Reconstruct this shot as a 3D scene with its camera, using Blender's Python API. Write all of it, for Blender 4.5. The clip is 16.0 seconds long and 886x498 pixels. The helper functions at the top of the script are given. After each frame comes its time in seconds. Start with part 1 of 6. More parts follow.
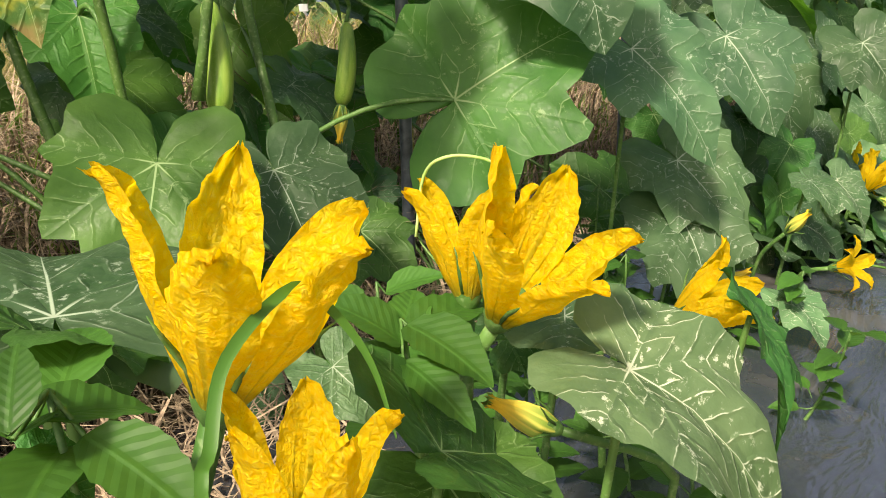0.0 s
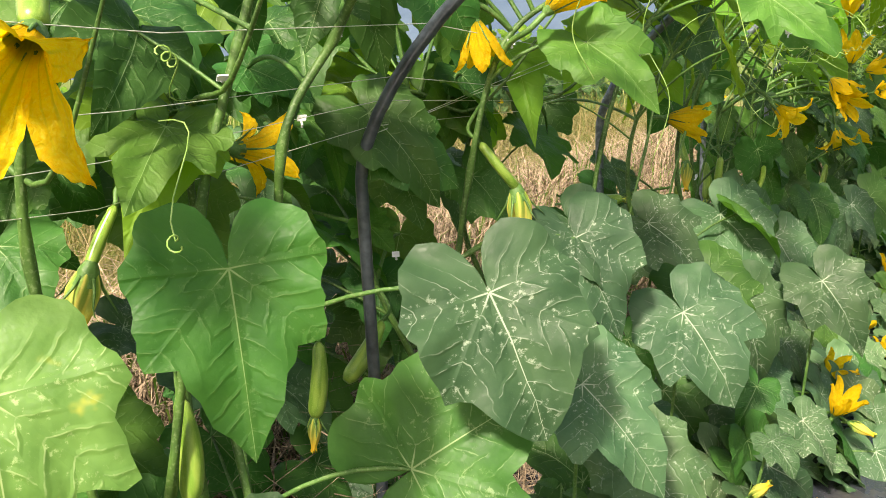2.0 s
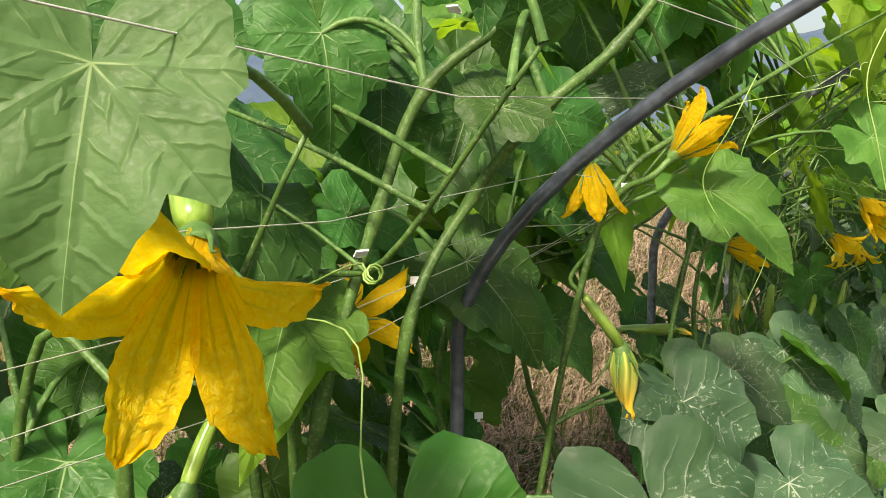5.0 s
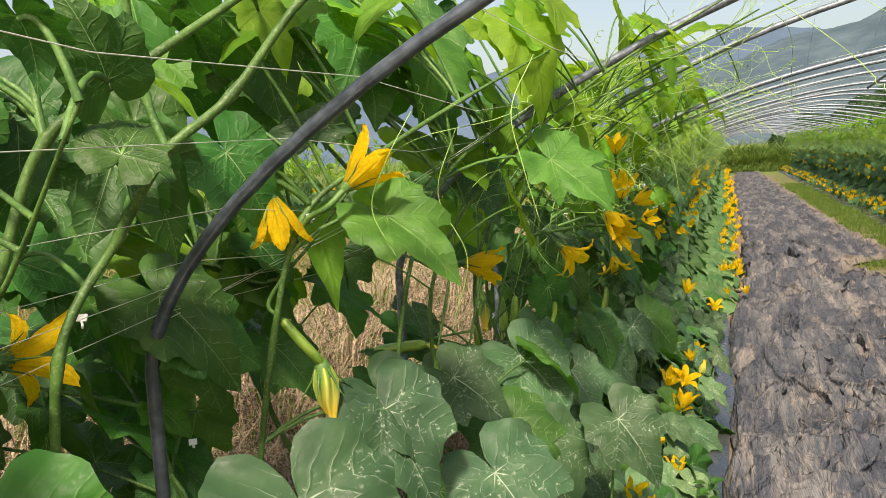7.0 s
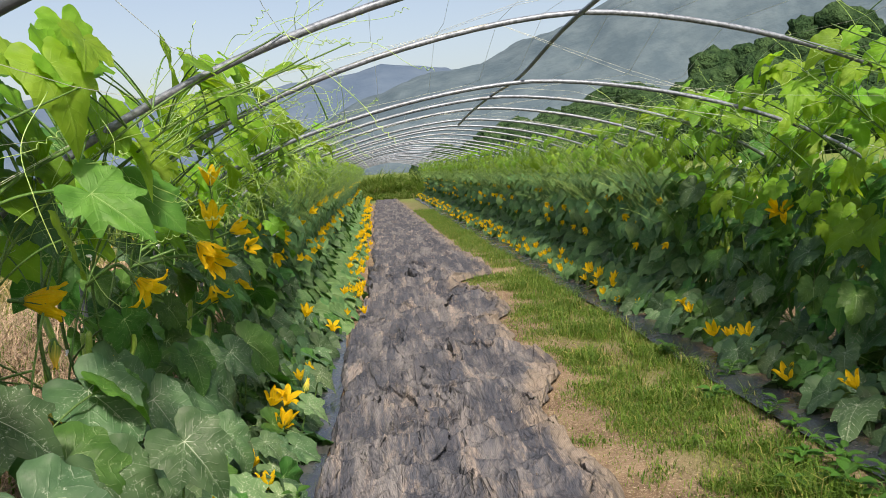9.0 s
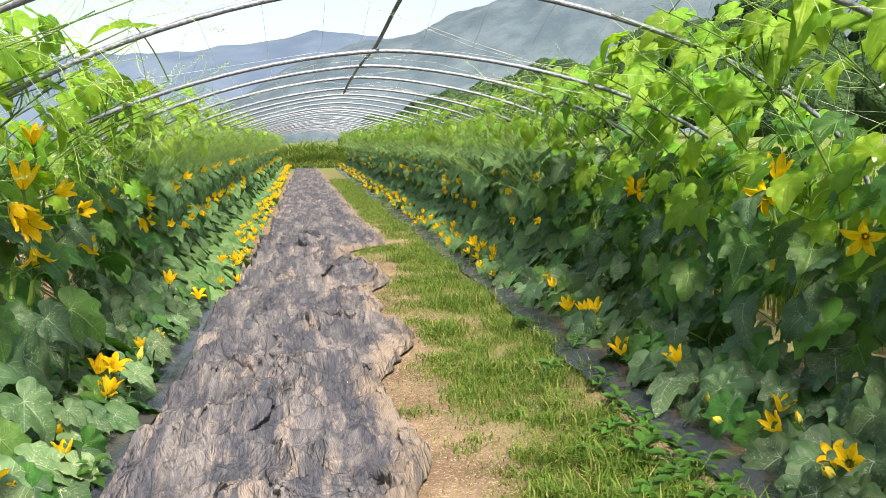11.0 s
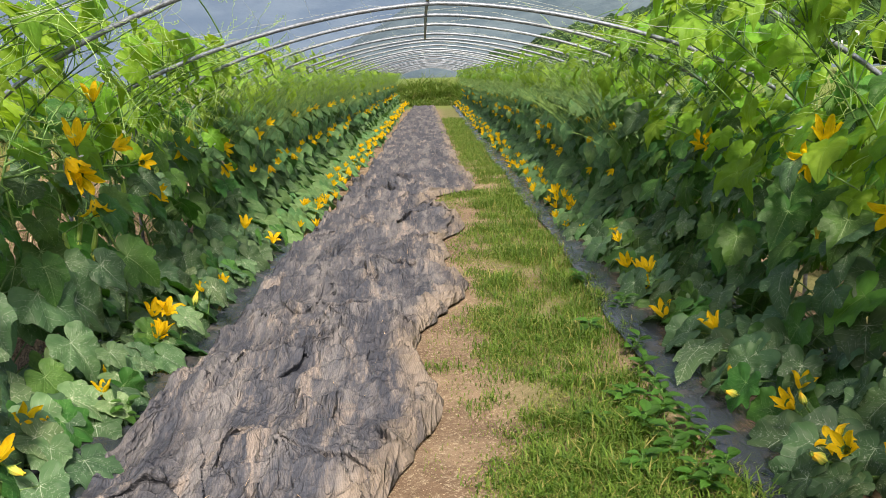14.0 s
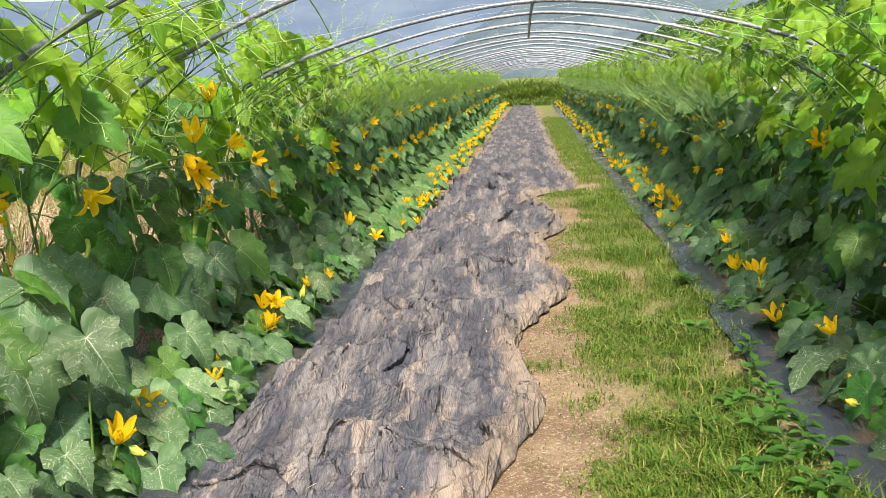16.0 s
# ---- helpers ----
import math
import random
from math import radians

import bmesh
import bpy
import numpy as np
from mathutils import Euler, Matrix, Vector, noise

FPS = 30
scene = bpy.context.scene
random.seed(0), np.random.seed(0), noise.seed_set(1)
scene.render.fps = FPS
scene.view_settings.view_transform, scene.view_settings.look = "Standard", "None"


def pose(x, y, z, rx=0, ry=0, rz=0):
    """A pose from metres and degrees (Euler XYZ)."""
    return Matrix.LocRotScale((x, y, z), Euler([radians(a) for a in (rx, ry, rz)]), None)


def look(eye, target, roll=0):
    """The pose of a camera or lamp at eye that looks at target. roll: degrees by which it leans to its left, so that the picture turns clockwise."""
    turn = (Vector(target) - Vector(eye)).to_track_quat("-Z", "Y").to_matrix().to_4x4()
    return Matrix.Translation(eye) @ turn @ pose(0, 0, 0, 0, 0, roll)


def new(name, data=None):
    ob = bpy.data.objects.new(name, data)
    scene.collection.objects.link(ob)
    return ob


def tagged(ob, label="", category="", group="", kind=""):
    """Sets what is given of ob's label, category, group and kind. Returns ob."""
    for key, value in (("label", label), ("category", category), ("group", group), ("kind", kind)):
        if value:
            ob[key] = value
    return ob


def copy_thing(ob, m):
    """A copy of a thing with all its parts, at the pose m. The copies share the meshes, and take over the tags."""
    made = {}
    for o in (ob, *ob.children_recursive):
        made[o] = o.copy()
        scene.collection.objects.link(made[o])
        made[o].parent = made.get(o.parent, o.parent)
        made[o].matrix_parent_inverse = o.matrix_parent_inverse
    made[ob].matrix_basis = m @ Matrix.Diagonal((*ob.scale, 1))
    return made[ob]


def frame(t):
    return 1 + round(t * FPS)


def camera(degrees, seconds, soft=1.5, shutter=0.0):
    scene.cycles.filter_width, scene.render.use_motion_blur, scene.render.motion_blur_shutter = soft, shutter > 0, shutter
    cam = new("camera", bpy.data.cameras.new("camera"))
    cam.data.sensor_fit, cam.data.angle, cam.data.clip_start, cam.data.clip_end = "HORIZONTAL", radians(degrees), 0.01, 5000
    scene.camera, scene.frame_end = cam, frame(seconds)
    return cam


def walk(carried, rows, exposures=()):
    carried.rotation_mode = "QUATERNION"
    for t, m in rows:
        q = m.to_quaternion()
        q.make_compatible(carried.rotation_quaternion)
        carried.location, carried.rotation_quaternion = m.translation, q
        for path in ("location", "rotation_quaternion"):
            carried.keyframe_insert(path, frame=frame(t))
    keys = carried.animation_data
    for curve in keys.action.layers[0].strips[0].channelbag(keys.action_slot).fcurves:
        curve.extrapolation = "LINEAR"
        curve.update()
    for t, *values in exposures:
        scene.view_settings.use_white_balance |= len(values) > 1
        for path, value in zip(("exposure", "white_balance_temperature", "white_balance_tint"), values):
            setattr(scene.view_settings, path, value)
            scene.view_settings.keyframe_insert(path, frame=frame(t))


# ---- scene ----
cam = camera(55.8, 16.0, 0.9)
PATH = [
    (0, (0.162, -0.119, 0.73), (-0.866, 1.499, 0.156), -1.2),
    (0.5, (0.196, -0.12, 0.829), (-0.842, 1.492, 0.258), -1.6),
    (1, (0.206, -0.104, 0.966), (-0.835, 1.504, 0.392), -1.9),
    (1.5, (0.222, -0.07, 1.094), (-0.828, 1.534, 0.526), -2.7),
    (2, (0.235, -0.035, 1.225), (-0.833, 1.598, 0.787), -2.7),
    (2.5, (0.248, -0.039, 1.301), (-0.895, 1.561, 0.941), -2.5),
    (3, (0.134, -0.049, 1.344), (-1.054, 1.53, 1.037), -1.9),
    (3.2, (0.058, -0.041, 1.356), (-1.133, 1.544, 1.093), -2.0),
    (5.3, (-0.127, 0.033, 1.356), (-1.057, 1.781, 1.07), 0.0),
    (5.5, (-0.113, 0.036, 1.359), (-1.011, 1.8, 1.071), 0.0),
    (6, (-0.06, 0.047, 1.357), (-0.836, 1.867, 1.064), -0.4),
    (6.5, (0.049, 0.041, 1.355), (-0.639, 1.9, 1.096), -1.5),
    (7, (0.195, 0.023, 1.355), (-0.447, 1.904, 1.141), -3.1),
    (7.5, (0.337, -0.002, 1.337), (-0.287, 1.889, 1.149), -3.5),
    (8, (0.413, 0.005, 1.347), (0.017, 1.956, 1.162), -3.4),
    (8.5, (0.444, -0.034, 1.346), (0.303, 1.953, 1.167), -3.5),
    (9, (0.498, -0.099, 1.347), (0.654, 1.886, 1.156), -3.5),
    (9.5, (0.526, -0.107, 1.337), (0.876, 1.852, 1.129), -3.2),
    (10, (0.597, -0.126, 1.327), (1.001, 1.821, 1.106), -2.8),
    (10.2, (0.661, -0.148, 1.332), (1.041, 1.803, 1.109), -2.7),
    (12.3, (1.388, -0.108, 1.288), (1.591, 1.845, 0.911), 1.3),
    (12.5, (1.423, -0.121, 1.309), (1.58, 1.833, 0.919), 1.3),
    (13, (1.44, -0.155, 1.36), (1.555, 1.801, 0.955), 0.2),
    (13.5, (1.419, -0.182, 1.396), (1.484, 1.775, 0.99), -1.2),
    (14, (1.417, -0.197, 1.416), (1.436, 1.761, 1.01), -1.6),
    (14.5, (1.417, -0.188, 1.416), (1.408, 1.774, 1.031), -2.4),
    (15, (1.4, -0.192, 1.411), (1.311, 1.772, 1.04), -2.7),
    (15.5, (1.384, -0.201, 1.4), (1.209, 1.755, 1.021), -2.1),
    (16, (1.385, -0.199, 1.403), (1.173, 1.749, 1.005), -2.1),
]
walk(cam, [(t, look(eye, target, roll)) for t, eye, target, roll in PATH],
     [(t, stops, 7900 if t < 7.5 else 7550, 13 if t < 7.5 else 16) for t, stops in ((0, 1.05), (1.5, 1.4), (2.5, 1.05), (3, 0.95), (5.5, 0.85), (7, 0.85), (8, 0.75), (9, 0.75), (9.5, 0.8), (10, 1.05), (12.5, 1.45), (13, 1.42), (13.5, 1.0), (14, 0.95), (15, 0.78), (15.5, 1.0), (16, 1.3))])
# ---- light ----
world = bpy.data.worlds.new("sky")
scene.world = world
world.use_nodes = True
wn = world.node_tree
sky = wn.nodes.new("ShaderNodeTexSky")
sky.sky_type, sky.sun_disc = "NISHITA", False
sky.sun_elevation, sky.sun_rotation = radians(48), radians(172)
sky.air_density, sky.dust_density, sky.ozone_density = 1.0, 3.5, 1.0
wn.links.new(sky.outputs[0], wn.nodes["Background"].inputs[0])
wn.nodes["Background"].inputs[1].default_value = 0.12
sun_data = bpy.data.lights.new("sun", "SUN")
sun_data.energy, sun_data.angle, sun_data.color = 3.9, radians(6), (1.0, 0.96, 0.9)
sun = new("sun", sun_data)
sun.matrix_world = look((0.6, -4.6, 5.2), (0, 0, 0))

# ---- materials ----


class Nodes:
    """A small builder for node materials."""

    def __init__(self, name):
        self.mat = bpy.data.materials.new(name)
        self.mat.use_nodes = True
        self.tree = self.mat.node_tree
        self.bsdf = self.tree.nodes["Principled BSDF"]
        self.out = self.tree.nodes["Material Output"]

    def add(self, kind, **inputs):
        n = self.tree.nodes.new(kind)
        for key, v in inputs.items():
            self.set(n, key, v)
        return n

    def set(self, n, key, v):
        key = int(key[1:]) if key[0] == "i" and key[1:].isdigit() else key
        if isinstance(v, bpy.types.NodeSocket):
            self.tree.links.new(v, n.inputs[key])
        else:
            n.inputs[key].default_value = v

    def math(self, op, a, b=0.0, c=0.0, clamp=False):
        n = self.tree.nodes.new("ShaderNodeMath")
        n.operation, n.use_clamp = op, clamp
        for i, v in enumerate((a, b, c)):
            self.set(n, "i%d" % i, v)
        return n.outputs[0]

    def mix(self, f, a, b):
        n = self.tree.nodes.new("ShaderNodeMix")
        n.data_type = "RGBA"
        self.set(n, "i0", f)
        for i, v in ((6, a), (7, b)):
            self.set(n, "i%d" % i, v if isinstance(v, bpy.types.NodeSocket) else (*v, 1))
        return n.outputs[2]

    def remap(self, v, lo, hi, a=0.0, b=1.0):
        n = self.tree.nodes.new("ShaderNodeMapRange")
        n.interpolation_type = "SMOOTHSTEP"
        for i, x in enumerate((v, lo, hi, a, b)):
            self.set(n, "i%d" % i, x)
        return n.outputs[0]

    def noise(self, scale, detail=3.0, vec=None, rough=0.55, distort=0.0):
        n = self.add("ShaderNodeTexNoise", Scale=scale, Detail=detail, Roughness=rough, Distortion=distort)
        if vec is not None:
            self.set(n, "Vector", vec)
        return n.outputs["Fac"]

    def place(self):
        return self.add("ShaderNodeNewGeometry").outputs["Position"]

    def local(self):
        return self.add("ShaderNodeTexCoord").outputs["Object"]

    def stretch(self, vec, s):
        n = self.add("ShaderNodeMapping", Scale=s)
        self.set(n, "Vector", vec)
        return n.outputs[0]

    def uv(self, name):
        n = self.tree.nodes.new("ShaderNodeUVMap")
        n.uv_map = name
        s = self.add("ShaderNodeSeparateXYZ", Vector=n.outputs[0])
        return s.outputs[0], s.outputs[1]

    def random(self):
        return self.add("ShaderNodeObjectInfo").outputs["Random"]

    def island(self):
        return self.add("ShaderNodeNewGeometry").outputs["Random Per Island"]

    def bump(self, height, strength, distance=0.01):
        n = self.add("ShaderNodeBump", Height=height, Strength=strength, Distance=distance)
        self.set(self.bsdf, "Normal", n.outputs[0])
        return n.outputs[0]

    def done(self, color, rough=0.6, metal=0.0, thin=0.0, thin_color=None, spec=0.5):
        self.set(self.bsdf, "Base Color", color if isinstance(color, bpy.types.NodeSocket) else (*color, 1))
        self.set(self.bsdf, "Roughness", rough)
        self.set(self.bsdf, "Metallic", metal)
        self.set(self.bsdf, "Specular IOR Level", spec)
        if thin:
            t = self.add("ShaderNodeBsdfTranslucent")
            tc = thin_color if thin_color is not None else color
            self.set(t, "Color", tc if isinstance(tc, bpy.types.NodeSocket) else (*tc, 1))
            m = self.add("ShaderNodeMixShader", i0=thin)
            self.tree.links.new(self.bsdf.outputs[0], m.inputs[1])
            self.tree.links.new(t.outputs[0], m.inputs[2])
            self.tree.links.new(m.outputs[0], self.out.inputs[0])
        return self.mat


def leaf_material(name, dark, light, vein, thin_color, ribs=0.75, old=0.0, joined=False, thin=0.28, fleck=0.5, rough=0.55, lace=0.26):
    """A squash leaf: veins from the map 'vein' (along, across), pale flecks beside them, patches and wear."""
    n = Nodes(name)
    along, across = n.uv("vein")
    x, y = n.uv("shape")
    rnd = n.island() if joined else n.random()
    shift = n.add("ShaderNodeCombineXYZ", i0=x, i1=y, i2=n.math("MULTIPLY", rnd, 37.0)).outputs[0]
    wide = n.remap(along, 0.0, 0.85, 0.0075, 0.002)
    main = n.math("SUBTRACT", 1.0, n.remap(n.math("DIVIDE", across, wide), 0.35, 1.0))
    wob = n.math("MULTIPLY", n.noise(5.0, 2.0, shift), 0.12)
    side = n.math("FRACT", n.math("MULTIPLY", n.math("ADD", n.math("SUBTRACT", along, n.math("MULTIPLY", across, 0.9)), wob), 7.0))
    side = n.math("ABSOLUTE", n.math("SUBTRACT", side, 0.5))
    valley = side
    side = n.math("SUBTRACT", 1.0, n.remap(side, 0.012, 0.045))
    side = n.math("MULTIPLY", side, n.remap(across, 0.36, 0.03))
    patch = n.noise(3.0, 4.0, shift)
    grain = n.noise(40.0, 3.0, shift)
    spots = n.math("MULTIPLY", n.remap(n.noise(22.0, 4.0, shift, 0.7), 0.56, 0.68), n.remap(across, 0.16, 0.01))
    c = n.mix(n.remap(patch, 0.3, 0.72), dark, light)
    c = n.mix(n.math("MULTIPLY", n.remap(grain, 0.4, 0.7), 0.25), c, light)
    tone = n.add("ShaderNodeHueSaturation", Color=c)
    n.set(tone, "Hue", n.remap(rnd, 0.0, 1.0, 0.48, 0.52))
    n.set(tone, "Value", n.remap(n.math("FRACT", n.math("MULTIPLY", rnd, 7.31)), 0.0, 1.0, 0.72, 1.25))
    c = tone.outputs[0]
    broken = n.remap(n.noise(17.0, 2.0, shift), 0.34, 0.6)
    veins = n.math("MAXIMUM", main, n.math("MULTIPLY", n.math("MULTIPLY", side, broken), lace))
    c = n.mix(n.math("MULTIPLY", spots, fleck), c, vein)
    c = n.mix(n.math("MULTIPLY", veins, ribs), c, vein)
    if old > 0.15:
        sick = n.remap(n.noise(2.2, 4.0, shift, 0.65), 0.62 - 0.22 * old, 0.72 - 0.2 * old)
        c = n.mix(n.math("MULTIPLY", sick, n.math("SUBTRACT", 1.0, n.math("MULTIPLY", veins, 0.7))), c, (0.36, 0.38, 0.05))
        rim = n.remap(n.math("ADD", n.math("SQRT", n.math("ADD", n.math("MULTIPLY", x, x), n.math("MULTIPLY", y, y))), n.math("MULTIPLY", n.noise(6.0, 3.0, shift), 0.5)), 1.16, 1.3)
        c = n.mix(n.math("MULTIPLY", rim, 0.7), c, (0.28, 0.17, 0.07))
    c = n.mix(n.math("MULTIPLY", n.remap(across, 0.03, 0.004), 0.18), c, light)
    c = n.mix(n.math("MULTIPLY", main, ribs * 0.4), c, vein)
    ditch = n.math("MAXIMUM", n.remap(across, 0.045, 0.0), n.math("MULTIPLY", n.math("MULTIPLY", n.remap(valley, 0.2, 0.0), 0.4), n.remap(across, 0.36, 0.03)))
    h = n.math("ADD", n.math("MULTIPLY", ditch, -0.9), n.math("ADD", n.math("MULTIPLY", n.noise(26.0, 2.0, shift), 0.22), n.math("MULTIPLY", n.noise(6.0, 2.0, shift), 1.1)))
    n.bump(h, 0.38, 0.007)
    return n.done(c, n.remap(grain, 0.3, 0.7, rough - 0.08, rough + 0.12), 0.0, thin, n.mix(0.55, c, thin_color), 0.33)


LEAF_DARK = leaf_material("leaf_dark", (0.025, 0.094, 0.017), (0.050, 0.148, 0.028), (0.36, 0.52, 0.24), (0.08, 0.32, 0.01), ribs=0.7, fleck=0.35, rough=0.52, lace=0.5)
LEAF_GREY = leaf_material("leaf_grey", (0.033, 0.090, 0.036), (0.066, 0.140, 0.061), (0.46, 0.57, 0.42), (0.09, 0.29, 0.03), fleck=0.7, rough=0.52, lace=0.55)
LEAF_PALE = leaf_material("leaf_pale", (0.085, 0.20, 0.06), (0.13, 0.27, 0.09), (0.36, 0.50, 0.22), (0.25, 0.50, 0.04), ribs=0.6, fleck=0.1, thin=0.35, lace=0.35)
LEAF_MID = leaf_material("leaf_mid", (0.042, 0.145, 0.02), (0.082, 0.22, 0.036), (0.34, 0.50, 0.2), (0.16, 0.46, 0.015), ribs=0.6, fleck=0.2, thin=0.36, lace=0.4)
LEAF_YOUNG = leaf_material("leaf_young", (0.095, 0.235, 0.018), (0.175, 0.345, 0.034), (0.38, 0.54, 0.15), (0.44, 0.72, 0.02), thin=0.5, fleck=0.12, lace=0.4)
LEAF_OLD = leaf_material("leaf_old", (0.065, 0.145, 0.058), (0.115, 0.21, 0.095), (0.56, 0.63, 0.46), (0.14, 0.30, 0.05), ribs=0.95, old=0.08, fleck=1.0, lace=1.0)
LEAF_YELLOWED = leaf_material("leaf_yellowed", (0.05, 0.16, 0.03), (0.09, 0.23, 0.05), (0.44, 0.56, 0.26), (0.2, 0.4, 0.05), old=0.30, fleck=0.6, lace=0.6)
LEAF_FAR_DARK = leaf_material("leaf_far_dark", (0.056, 0.145, 0.046), (0.118, 0.235, 0.088), (0.26, 0.36, 0.20), (0.08, 0.30, 0.02), joined=True, rough=0.5)
LEAF_FAR_YOUNG = leaf_material("leaf_far_young", (0.085, 0.21, 0.02), (0.20, 0.36, 0.04), (0.30, 0.44, 0.10), (0.40, 0.66, 0.02), joined=True, thin=0.45, fleck=0.15)


def weed_material(name, dark, light, joined=False):
    n = Nodes(name)
    x, y = n.uv("shape")
    rnd = n.island() if joined else n.random()
    rib = n.math("SUBTRACT", 1.0, n.remap(n.math("ABSOLUTE", x), 0.0, 0.03))
    c = n.mix(n.noise(9.0, 3.0, n.local()), dark, light)
    tone = n.add("ShaderNodeHueSaturation", Color=c)
    n.set(tone, "Value", n.remap(rnd, 0.0, 1.0, 0.7, 1.3))
    c = n.mix(n.math("MULTIPLY", rib, 0.5), tone.outputs[0], light)
    side = n.math("FRACT", n.math("MULTIPLY", n.math("SUBTRACT", y, n.math("ABSOLUTE", x)), 9.0))
    n.bump(n.math("ADD", n.math("ABSOLUTE", n.math("SUBTRACT", side, 0.5)), rib), 0.25, 0.003)
    return n.done(c, 0.5, 0.0, 0.3, n.mix(0.5, tone.outputs[0], (0.2, 0.45, 0.03)), 0.35)


WEED = weed_material("weed_green", (0.022, 0.08, 0.013), (0.048, 0.145, 0.02))


def stem_material(name, dark, light):
    n = Nodes(name)
    v = n.place()
    c = n.mix(n.remap(n.noise(14.0, 3.0, v), 0.35, 0.65), dark, light)
    c = n.mix(n.math("MULTIPLY", n.remap(n.noise(180.0, 2.0, v), 0.5, 0.7), 0.35), c, (0.3, 0.4, 0.2))
    n.bump(n.noise(160.0, 2.0, v), 0.35, 0.002)
    return n.done(c, 0.5, 0.0, 0.12, light, 0.4)


STEM = stem_material("stem_green", (0.045, 0.13, 0.025), (0.10, 0.22, 0.05))
STEM_DARK = stem_material("stem_dark", (0.04, 0.10, 0.02), (0.08, 0.18, 0.035))
SHOOT = stem_material("shoot_green", (0.06, 0.15, 0.025), (0.20, 0.34, 0.08))
TENDRIL = stem_material("tendril_green", (0.22, 0.40, 0.08), (0.38, 0.56, 0.18))


def petal_material():
    """Yellow petals: green ribs on the tube, fine crinkles with painted highlights and orange shade."""
    n = Nodes("petal_yellow")
    across, along = n.uv("petal")
    v = n.local()
    fine = n.noise(34.0, 4.0, n.add("ShaderNodeCombineXYZ", i0=n.math("MULTIPLY", across, 0.16), i1=along, i2=0.0).outputs[0], 0.65, 0.4)
    c = n.mix(n.remap(n.noise(18.0, 3.0, v), 0.3, 0.7), (0.98, 0.58, 0.008), (1.0, 0.72, 0.025))
    # pale highlights on the crinkles and orange shade between them, put into the colour
    c = n.mix(n.math("MULTIPLY", n.remap(fine, 0.5, 0.68), 0.55), c, (1.0, 0.80, 0.12))
    c = n.mix(n.math("MULTIPLY", n.remap(fine, 0.46, 0.34), 0.35), c, (0.94, 0.46, 0.004))
    rib = n.math("SUBTRACT", 1.0, n.remap(n.math("ABSOLUTE", across), 0.02, 0.12))
    third = n.math("SUBTRACT", 1.0, n.remap(n.math("ABSOLUTE", n.math("SUBTRACT", n.math("ABSOLUTE", across), 0.45)), 0.01, 0.06))
    rib = n.math("MAXIMUM", rib, n.math("MULTIPLY", third, 0.6))
    rib = n.math("MULTIPLY", rib, n.remap(along, 0.85, 0.35))
    c = n.mix(n.math("MULTIPLY", rib, 0.55), c, (0.34, 0.33, 0.02))
    c = n.mix(n.remap(along, 0.22, 0.02), c, (0.42, 0.45, 0.06))
    n.bump(n.math("ADD", fine, n.math("MULTIPLY", rib, -0.4)), 1.0, 0.006)
    return n.done(c, 0.5, 0.0, 0.55, n.mix(0.6, c, (1.0, 0.76, 0.02)), 0.25)


PETAL = petal_material()


def fruit_material():
    n = Nodes("zucchini_skin")
    v = n.local()
    c = n.mix(n.remap(n.noise(14.0, 2.0, n.stretch(v, (1, 1, 0.15))), 0.35, 0.65), (0.13, 0.27, 0.03), (0.26, 0.40, 0.07))
    c = n.mix(n.remap(n.noise(260.0, 1.0, v), 0.62, 0.72), c, (0.42, 0.52, 0.2))
    return n.done(c, 0.3, 0.0, 0.08, (0.3, 0.45, 0.05), 0.5)


FRUIT = fruit_material()


def bud_material():
    """A closed flower: yellow-green ribs running to an orange tip."""
    n = Nodes("closed_petal")
    across, along = n.uv("petal")
    rib = n.remap(n.math("ABSOLUTE", across), 0.55, 0.95)
    c = n.mix(n.remap(along, 0.35, 1.0), (0.62, 0.60, 0.13), (0.95, 0.62, 0.05))
    c = n.mix(n.math("MULTIPLY", n.math("SUBTRACT", 1.0, rib), n.remap(along, 0.85, 0.15)), c, (0.22, 0.36, 0.06))
    n.bump(n.noise(60.0, 3.0, n.local()), 0.4, 0.003)
    return n.done(c, 0.55, 0.0, 0.25, c, 0.25)


BUD = bud_material()


def plain(name, a, b, rough, scale, metal=0.0, bump=0.2, distance=0.003, thin=0.0):
    n = Nodes(name)
    v = n.place()
    c = n.mix(n.remap(n.noise(scale, 4.0, v), 0.3, 0.7), a, b)
    n.bump(n.noise(scale * 6, 3.0, v), bump, distance)
    return n.done(c, rough, metal, thin)


def pipe_material():
    n = Nodes("galvanised_pipe")
    v = n.place()
    c = n.mix(n.remap(n.noise(60.0, 3.0, v), 0.35, 0.65), (0.11, 0.135, 0.165), (0.22, 0.26, 0.305))
    c = n.mix(n.math("MULTIPLY", n.remap(n.noise(7.0, 4.0, v), 0.55, 0.75), 0.6), c, (0.12, 0.12, 0.12))
    n.bump(n.noise(220.0, 2.0, v), 0.15, 0.001)
    return n.done(c, n.remap(n.noise(30.0, 2.0, v), 0.3, 0.7, 0.38, 0.6), 0.55)


